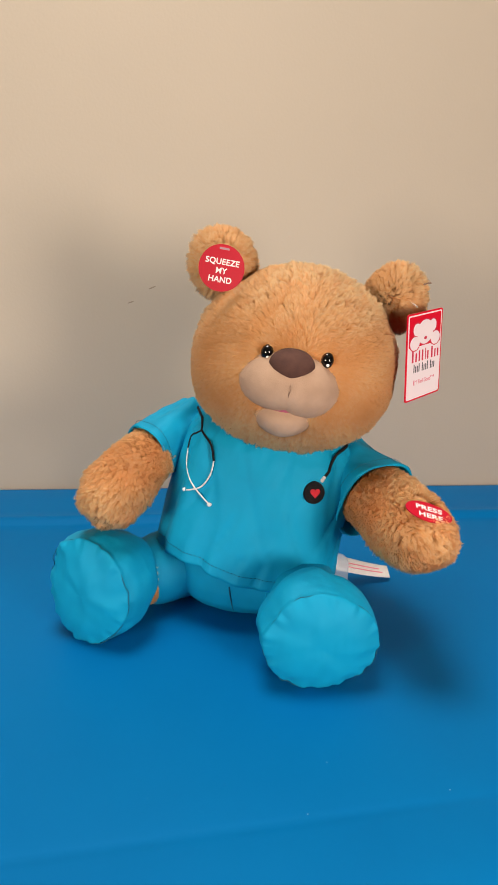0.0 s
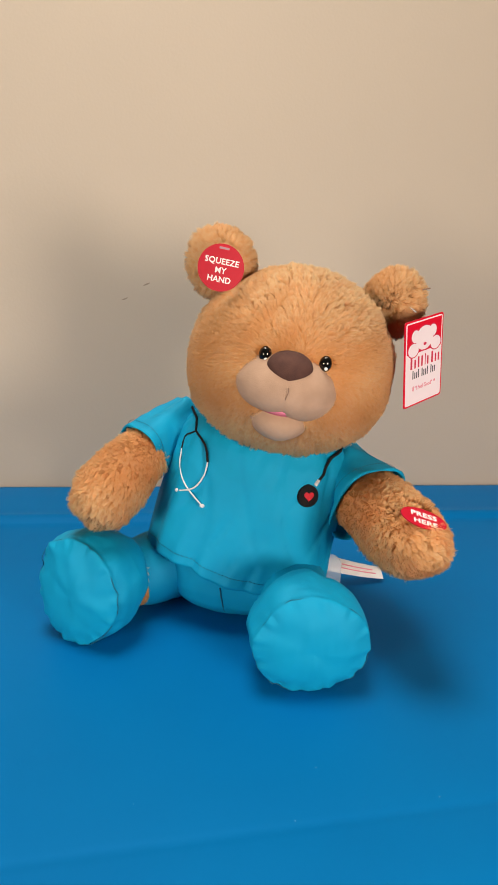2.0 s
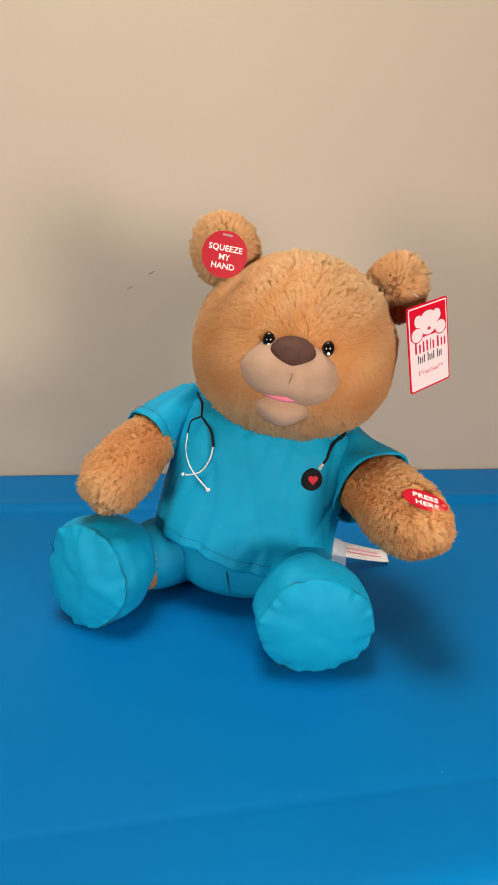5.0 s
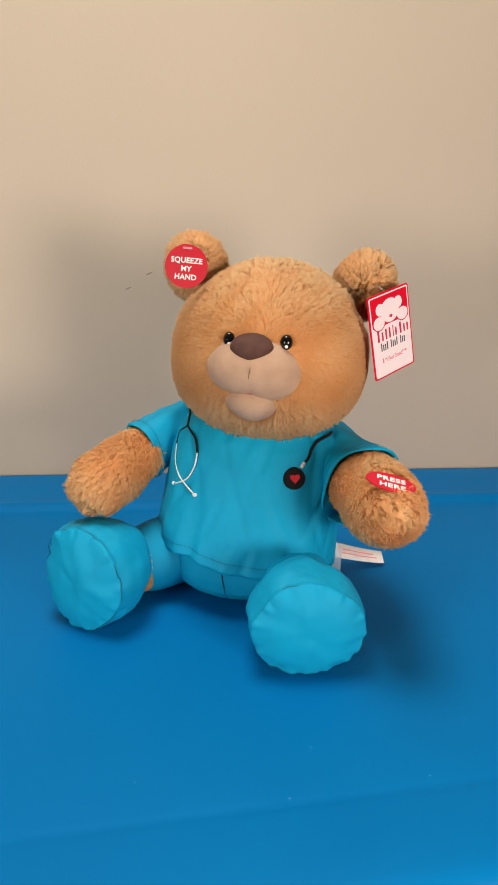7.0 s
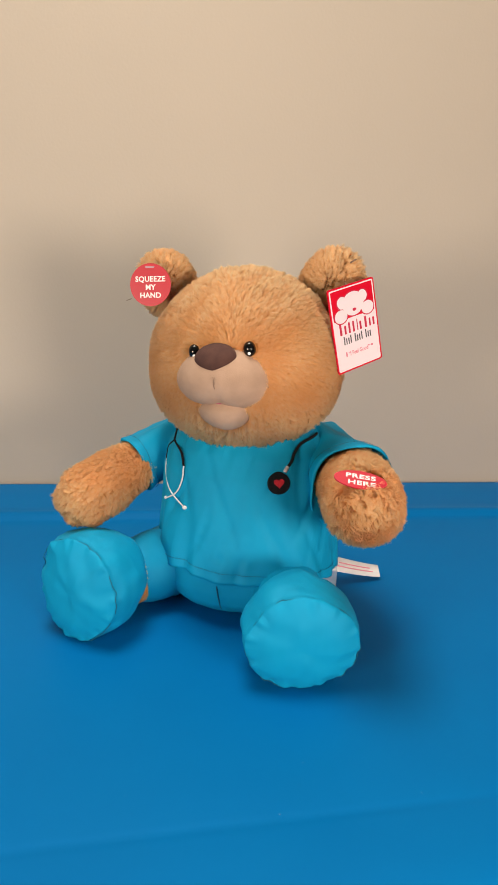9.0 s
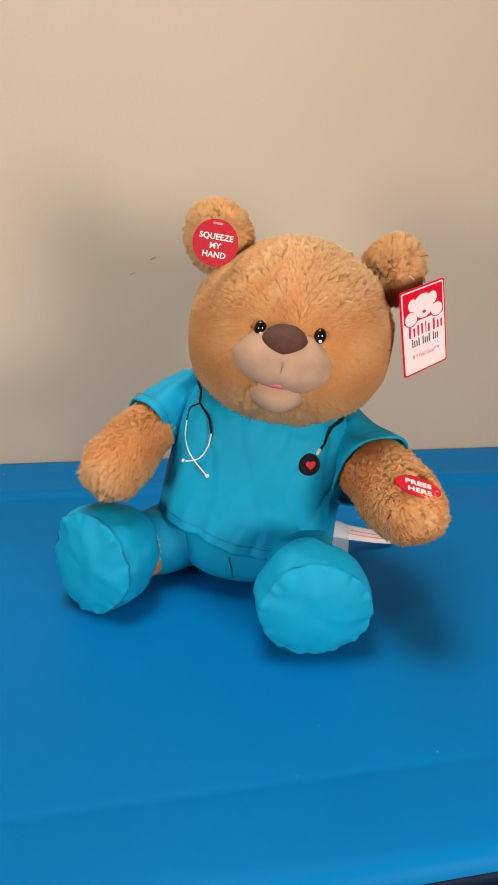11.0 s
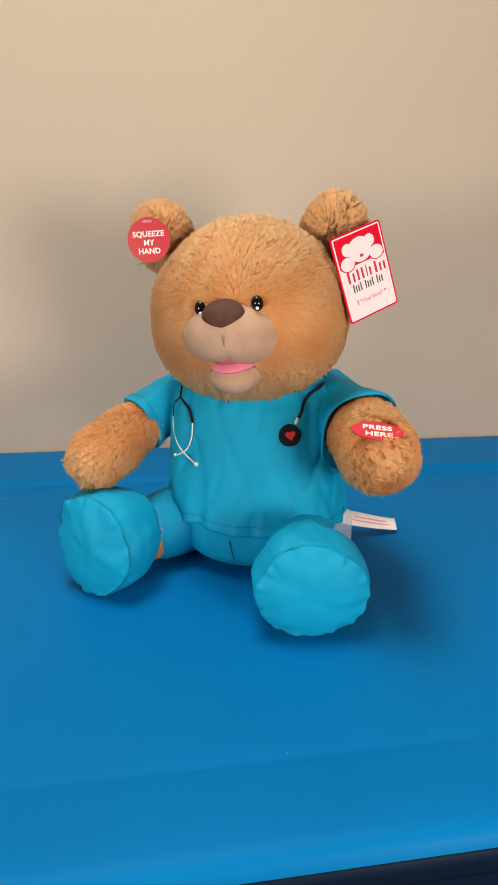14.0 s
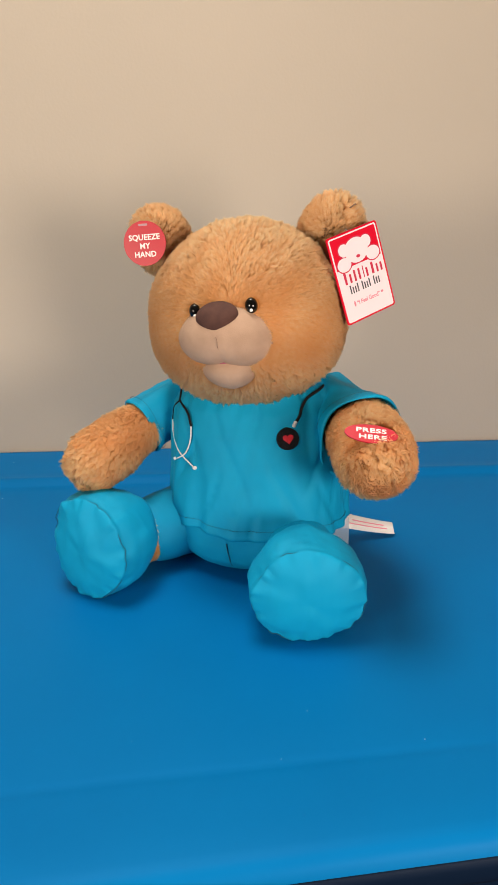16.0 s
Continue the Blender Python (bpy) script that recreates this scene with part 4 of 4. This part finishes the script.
# ---- what moves ----
# seconds, turn vector in degrees, shift in metres: the sway of the upper body about the hips
SWAY = [
    (0.0, 4.28, 10.66, 5.98, -0.0001, -0.0047, 0.0012),
    (0.1, 4.66, 12.01, 6.79, -0.0001, -0.0050, 0.0012),
    (0.2, 4.42, 11.83, 6.46, 0.0001, -0.0051, 0.0012),
    (0.3, 4.01, 11.27, 5.84, 0.0003, -0.0051, 0.0012),
    (0.4, 2.64, 8.42, 3.51, 0.0008, -0.0046, 0.0013),
    (0.5, 0.48, 3.66, -0.25, 0.0015, -0.0037, 0.0015),
    (0.6, -0.75, -0.58, -3.18, 0.0019, -0.0027, 0.0018),
    (0.7, -0.70, -1.77, -3.83, 0.0020, -0.0023, 0.0021),
    (0.8, -0.33, -2.19, -3.90, 0.0020, -0.0020, 0.0023),
    (0.9, 0.35, -1.85, -3.41, 0.0020, -0.0019, 0.0024),
    (1.0, 1.20, -1.13, -2.62, 0.0019, -0.0018, 0.0026),
    (1.1, 2.76, 2.91, 0.43, 0.0015, -0.0021, 0.0022),
    (1.2, 4.17, 6.56, 3.21, 0.0011, -0.0022, 0.0018),
    (1.3, 5.58, 10.22, 5.98, 0.0008, -0.0024, 0.0015),
    (1.4, 6.03, 11.58, 7.04, 0.0007, -0.0021, 0.0012),
    (1.5, 5.84, 11.42, 6.96, 0.0008, -0.0015, 0.0010),
    (1.6, 5.29, 10.98, 6.51, 0.0008, -0.0018, 0.0007),
    (1.7, 5.06, 11.31, 6.63, 0.0006, -0.0023, 0.0004),
    (1.8, 4.83, 11.64, 6.76, 0.0005, -0.0028, 0.0002),
    (1.9, 4.44, 11.59, 6.60, 0.0003, -0.0032, -0.0001),
    (2.0, 4.21, 11.91, 6.72, 0.0002, -0.0036, -0.0004),
    (2.5, 5.13, 12.20, 6.79, 0.0003, -0.0042, 0.0014),
    (3.0, 7.15, 11.58, 7.29, 0.0011, 0.0001, 0.0011),
    (3.2, 6.83, 11.53, 7.13, 0.0011, -0.0001, 0.0010),
    (3.6, 0.77, 1.76, -0.78, 0.0014, 0.0012, 0.0008),
    (3.8, -0.35, -0.56, -2.57, 0.0016, 0.0015, 0.0008),
    (4.0, -0.51, -0.59, -2.66, 0.0016, 0.0014, 0.0008),
    (4.4, 4.28, 11.57, 6.32, 0.0002, -0.0012, 0.0003),
    (4.6, 4.44, 12.31, 6.82, 0.0001, -0.0014, 0.0003),
    (5.0, 4.12, 12.25, 6.65, 0.0001, -0.0016, 0.0002),
    (5.3, 4.28, 12.85, 6.87, 0.0007, -0.0025, 0.0005),
    (5.4, 3.16, 10.53, 5.07, 0.0009, -0.0021, 0.0006),
    (5.5, 2.21, 8.60, 3.56, 0.0011, -0.0018, 0.0006),
    (5.6, 0.05, 2.50, -0.95, 0.0014, -0.0004, 0.0009),
    (5.7, -0.99, -0.93, -3.47, 0.0014, 0.0005, 0.0012),
    (5.8, -0.76, -1.31, -3.70, 0.0010, 0.0009, 0.0013),
    (5.9, -0.21, -0.93, -3.35, 0.0006, 0.0010, 0.0014),
    (6.0, 0.03, -1.30, -3.58, 0.0003, 0.0014, 0.0015),
    (6.1, 0.11, 0.41, -2.42, 0.0003, 0.0013, 0.0010),
    (6.2, 0.51, 2.89, -0.68, 0.0003, 0.0011, 0.0004),
    (6.3, 1.23, 6.14, 1.62, 0.0001, 0.0007, -0.0002),
    (6.4, 2.11, 9.76, 4.22, -0.0000, 0.0002, -0.0008),
    (6.5, 2.51, 12.24, 5.95, -0.0001, -0.0000, -0.0014),
    (6.6, 2.29, 13.11, 5.94, -0.0007, -0.0010, -0.0014),
    (6.7, 1.43, 12.45, 4.79, -0.0011, -0.0017, -0.0014),
    (6.8, 0.41, 11.41, 3.35, -0.0015, -0.0022, -0.0013),
    (6.9, -1.73, 7.71, -0.09, -0.0016, -0.0023, -0.0012),
    (7.0, -2.43, 7.43, -0.95, -0.0021, -0.0031, -0.0012),
    (7.1, -1.63, 7.31, -0.25, -0.0015, -0.0017, -0.0011),
    (7.2, -1.46, 5.67, -0.69, -0.0006, -0.0001, -0.0010),
    (7.3, -1.94, 2.50, -2.28, 0.0004, 0.0019, -0.0008),
    (7.4, -2.25, -0.29, -3.58, 0.0013, 0.0037, -0.0006),
    (7.5, -1.77, -1.17, -3.45, 0.0021, 0.0052, -0.0005),
    (7.6, -2.52, -0.50, -3.70, 0.0014, 0.0048, -0.0011),
    (7.7, -3.26, 0.18, -3.96, 0.0008, 0.0043, -0.0016),
    (7.8, -2.57, 4.29, -1.65, -0.0003, 0.0032, -0.0023),
    (7.9, -2.51, 6.87, -0.47, -0.0011, 0.0024, -0.0030),
    (8.0, -2.30, 9.83, 0.98, -0.0020, 0.0015, -0.0036),
    (8.1, -0.36, 14.21, 4.33, -0.0021, 0.0003, -0.0035),
    (8.2, 0.30, 15.54, 5.39, -0.0018, -0.0002, -0.0032),
    (8.3, 0.16, 14.96, 5.02, -0.0013, -0.0003, -0.0028),
    (8.4, -0.77, 12.47, 3.22, -0.0006, -0.0001, -0.0024),
    (8.5, -1.55, 10.36, 1.71, 0.0001, 0.0001, -0.0020),
    (8.6, -3.29, 4.69, -2.40, 0.0002, 0.0008, -0.0014),
    (8.7, -4.08, 1.30, -4.80, 0.0001, 0.0010, -0.0010),
    (8.8, -3.59, 0.97, -4.90, -0.0004, 0.0007, -0.0006),
    (8.9, -3.26, 0.26, -5.30, -0.0009, 0.0004, -0.0002),
    (9.0, -2.62, 0.30, -5.12, -0.0014, -0.0001, 0.0002),
    (9.1, -0.37, 5.17, -1.42, -0.0019, -0.0007, 0.0000),
    (9.2, 0.92, 7.75, 0.58, -0.0021, -0.0010, -0.0000),
    (9.4, 3.73, 12.80, 5.81, -0.0016, -0.0013, -0.0001),
    (9.7, 3.99, 12.66, 5.80, -0.0014, -0.0009, -0.0001),
    (9.9, 1.29, 5.69, 0.65, -0.0005, 0.0008, 0.0002),
    (10.1, -0.93, -0.12, -3.64, 0.0002, 0.0022, 0.0004),
    (10.3, -0.92, -0.60, -3.93, 0.0004, 0.0026, 0.0005),
    (10.7, 3.90, 9.89, 4.06, -0.0006, 0.0011, 0.0002),
    (10.9, 5.03, 12.09, 5.76, -0.0008, 0.0010, 0.0001),
    (11.1, 5.20, 11.99, 5.76, -0.0007, 0.0013, 0.0001),
    (11.3, 7.12, 11.84, 5.01, -0.0005, 0.0043, 0.0005),
    (11.4, 7.29, 11.75, 5.00, -0.0004, 0.0046, 0.0005),
    (11.5, 7.62, 12.03, 5.28, -0.0004, 0.0048, 0.0005),
    (11.6, 6.37, 11.81, 5.28, -0.0006, 0.0032, 0.0005),
    (11.7, 5.60, 12.73, 6.13, -0.0010, 0.0013, 0.0005),
    (11.8, 4.36, 12.51, 6.12, -0.0013, -0.0003, 0.0005),
    (11.9, 1.67, 8.85, 3.55, -0.0012, -0.0013, 0.0006),
    (12.0, -2.29, 2.14, -1.32, -0.0007, -0.0017, 0.0008),
    (12.1, -3.16, -0.38, -2.72, -0.0005, 0.0002, 0.0003),
    (12.2, -2.92, -0.22, -2.12, -0.0006, 0.0016, -0.0002),
    (12.3, -2.04, 1.46, -0.39, -0.0008, 0.0026, -0.0009),
    (12.4, -0.84, 3.91, 1.92, -0.0011, 0.0035, -0.0015),
    (12.5, 0.51, 6.74, 4.52, -0.0015, 0.0043, -0.0022),
    (12.6, 1.75, 8.87, 6.38, -0.0018, 0.0041, -0.0020),
    (12.8, 3.25, 10.84, 8.38, -0.0021, 0.0041, -0.0017),
    (12.9, 3.53, 10.68, 8.52, -0.0022, 0.0043, -0.0015),
    (13.0, 3.49, 9.76, 8.10, -0.0021, 0.0046, -0.0013),
    (13.1, 3.00, 9.81, 7.73, -0.0021, 0.0032, -0.0007),
    (13.2, 2.36, 9.48, 7.08, -0.0020, 0.0019, -0.0002),
    (13.3, 2.03, 9.91, 7.00, -0.0021, 0.0004, 0.0003),
    (13.4, 2.34, 11.87, 8.06, -0.0023, -0.0014, 0.0007),
    (13.5, 2.97, 14.59, 9.70, -0.0025, -0.0033, 0.0012),
    (13.6, 3.72, 14.71, 10.06, -0.0021, -0.0024, 0.0008),
    (13.7, 3.04, 11.39, 7.84, -0.0013, -0.0007, 0.0006),
    (13.8, 2.04, 7.31, 5.06, -0.0004, 0.0011, 0.0004),
    (13.9, 0.40, 1.70, 1.13, 0.0007, 0.0032, 0.0002),
    (14.0, 0.52, 0.28, 0.35, 0.0012, 0.0044, -0.0001),
    (14.1, 0.45, 0.30, 0.33, 0.0013, 0.0041, 0.0003),
    (14.2, 0.37, 0.32, 0.32, 0.0014, 0.0037, 0.0006),
    (14.4, 0.07, -0.02, 0.01, 0.0015, 0.0030, 0.0013),
    (14.5, -0.00, -0.00, -0.00, 0.0016, 0.0026, 0.0017),
    (14.6, -0.17, 0.36, -0.10, 0.0014, 0.0019, 0.0015),
    (14.8, -0.99, -0.06, -1.15, 0.0012, 0.0006, 0.0011),
    (15.0, -1.81, -0.49, -2.19, 0.0010, -0.0006, 0.0007),
    (15.1, -1.69, 1.03, -0.91, 0.0004, -0.0004, 0.0003),
    (15.2, -0.63, 4.84, 2.09, -0.0005, -0.0007, -0.0002),
    (15.3, 0.60, 9.03, 5.38, -0.0014, -0.0011, -0.0007),
    (15.4, 1.67, 12.84, 8.37, -0.0022, -0.0013, -0.0012),
    (15.5, 2.10, 15.12, 10.23, -0.0030, -0.0013, -0.0016),
    (15.6, 2.61, 14.20, 9.54, -0.0021, -0.0012, -0.0014),
    (15.7, 2.00, 10.61, 6.85, -0.0009, -0.0006, -0.0011),
    (15.8, 0.60, 5.12, 2.73, 0.0005, 0.0004, -0.0007),
    (15.9, -0.65, 0.00, -1.10, 0.0019, 0.0014, -0.0003),
    (16.0, -0.14, -0.92, -1.79, 0.0028, 0.0015, -0.0001),
]
# seconds, turn vector of the hang tag in degrees
TAG_TURN = [
    (0.0, 2, -6, 36), (0.5, -2, -15, 25), (1.0, -2, -13, 31), (1.5, 3, -12, 31), (2.0, 4, -9, 33), (2.5, 5, -8, 34), (3.0, 5, -8, 33),
    (3.8, -3, -16, 28), (4.6, 3, -10, 31), (5.5, -1, -13, 30), (6.0, -4, -16, 28), (6.5, 2, -14, 17), (7.0, 2, -14, 32), (7.5, -2, -16, 28),
    (8.5, 1, -14, 27), (9.2, 1, -14, 28), (9.6, 4, -12, 28), (10.2, -2, -17, 28), (10.9, 4, -12, 28), (11.5, 5, -11, 28), (12.0, 0, -19, 30),
    (12.5, 1, -14, 27), (13.0, 3, -12, 26), (13.5, 1, -13, 18), (14.0, 0, -18, 24), (14.5, -2, -16, 28), (15.0, -4, -16, 26), (15.5, 5, -16, 23), (16.0, -2, -18, 25),
]
TAG_TIMES = [q[0] for q in TAG_TURN]
PIVOT = Vector((0.0262, 0.5216, 0.7905))
# seconds, how far the mouth is open
MOUTH = [
    (0.0, 0.1), (0.1, 0.8), (0.2, 1.0), (0.3, 0.3), (0.4, 0.6), (0.5, 0.4), (0.6, 0.3), (0.7, 0.6),
    (0.8, 0.5), (0.9, 0.3), (1.0, 0.1), (1.1, 0.0), (1.4, 0.0), (1.5, 0.8), (1.6, 1.0), (1.7, 0.2),
    (1.8, 1.0), (1.9, 0.6), (2.0, 0.2), (2.1, 0.5), (2.2, 0.8), (2.3, 0.8), (2.4, 0.0), (2.5, 0.0),
    (2.6, 0.7), (2.7, 0.1), (2.8, 0.6), (2.9, 0.0), (3.0, 1.0), (3.1, 0.0), (3.2, 0.7), (3.4, 0.0),
    (3.6, 0.6), (3.8, 0.5), (4.0, 0.0), (4.3, 0.8), (4.5, 0.2), (4.7, 0.9), (4.9, 0.1), (5.1, 0.6),
    (5.3, 0.1), (5.4, 0.0), (5.5, 0.4), (5.6, 0.5), (5.8, 0.5), (5.9, 0.4), (6.0, 0.4), (6.1, 0.5),
    (6.2, 0.4), (6.3, 0.2), (6.4, 0.0), (6.5, 0.8), (6.6, 0.0), (6.7, 0.7), (6.8, 0.0), (7.1, 0.0),
    (7.2, 0.3), (7.3, 0.9), (7.4, 0.0), (7.5, 0.4), (7.6, 0.5), (7.7, 0.0), (7.8, 0.8), (7.9, 0.8),
    (8.0, 0.2), (8.1, 0.2), (8.2, 1.0), (8.3, 1.0), (8.4, 0.7), (8.5, 0.1), (8.6, 0.0), (9.2, 0.0),
    (9.6, 0.7), (9.8, 0.1), (10.2, 0.6), (10.4, 0.0), (10.8, 0.7), (11.0, 0.2), (11.3, 0.5), (11.4, 1.0),
    (11.5, 0.8), (11.6, 0.0), (12.1, 0.0), (12.2, 0.2), (12.3, 0.0), (12.4, 0.5), (12.5, 1.0), (12.6, 0.0),
    (12.8, 0.8), (12.9, 0.0), (13.0, 1.0), (13.1, 1.0), (13.2, 0.0), (13.8, 0.1), (13.9, 0.9), (14.0, 0.7),
    (14.1, 0.0), (14.2, 0.9), (14.4, 0.5), (14.5, 0.0), (14.6, 1.0), (14.8, 0.2), (15.0, 0.0), (16.0, 0.0),
]


def swing(t, ax, ay, az, dx, dy, dz):
    turn = Vector((radians(ax), radians(ay), radians(az)))
    m = Matrix.Translation(PIVOT + Vector((dx, dy, dz)))
    if turn.length > 1e-9:
        m = m @ Matrix.Rotation(turn.length, 4, turn.normalized())
    return m @ Matrix.Translation(-PIVOT)


def motions():
    rows = [(row[0], INV @ swing(*row) @ bear.matrix_world) for row in SWAY]
    for ob in UPPER:
        if ob not in (left_arm, left_sleeve):
            walk(ob, rows)
    # this sleeve and arm are slack: the paw keeps lying on the foot
    root = Matrix.Translation(LEFT_ROOT + Vector((0, 0, TOP)))
    joint = Matrix.Translation(LEFT_SHOULDER + Vector((0, 0, TOP)))
    sleeve_rows, arm_rows = [], []
    for row in SWAY:
        hang = swing(*row) @ root @ Matrix.Rotation(radians(-0.65 * row[2]), 4, "Y") @ root.inverted()
        bend = joint @ Matrix.Rotation(radians(-0.40 * row[2]), 4, "Y") @ joint.inverted()
        sleeve_rows.append((row[0], INV @ hang @ bear.matrix_world))
        arm_rows.append((row[0], INV @ hang @ bend @ bear.matrix_world))
    walk(left_sleeve, sleeve_rows)
    walk(left_arm, arm_rows)
    # the card hangs from the ear and keeps nearly upright
    tag_rows = []
    for row in SWAY:
        s = min(max((row[2] + 0.3) / 13.4, -0.1), 1.15)
        at = swing(*row) @ (TAG_AT + Vector((-0.001 * s, -0.0105 * s, TOP - 0.0033 * s)))
        turn = Vector([radians(np.interp(row[0], TAG_TIMES, [q[i] for q in TAG_TURN])) for i in (1, 2, 3)])
        tag_rows.append((row[0], INV @ Matrix.Translation(at) @ Matrix.Rotation(turn.length, 4, turn.normalized())))
    walk(tag, tag_rows)
    # the jaw drops about its hinge
    hinge = HEAD_IN @ Matrix.Translation(JAW_AT)
    for ob in JAW:
        walk(ob, [(t, hinge @ pose(0, 0, 0, 26 * m) @ hinge.inverted()) for t, m in MOUTH])


motions()
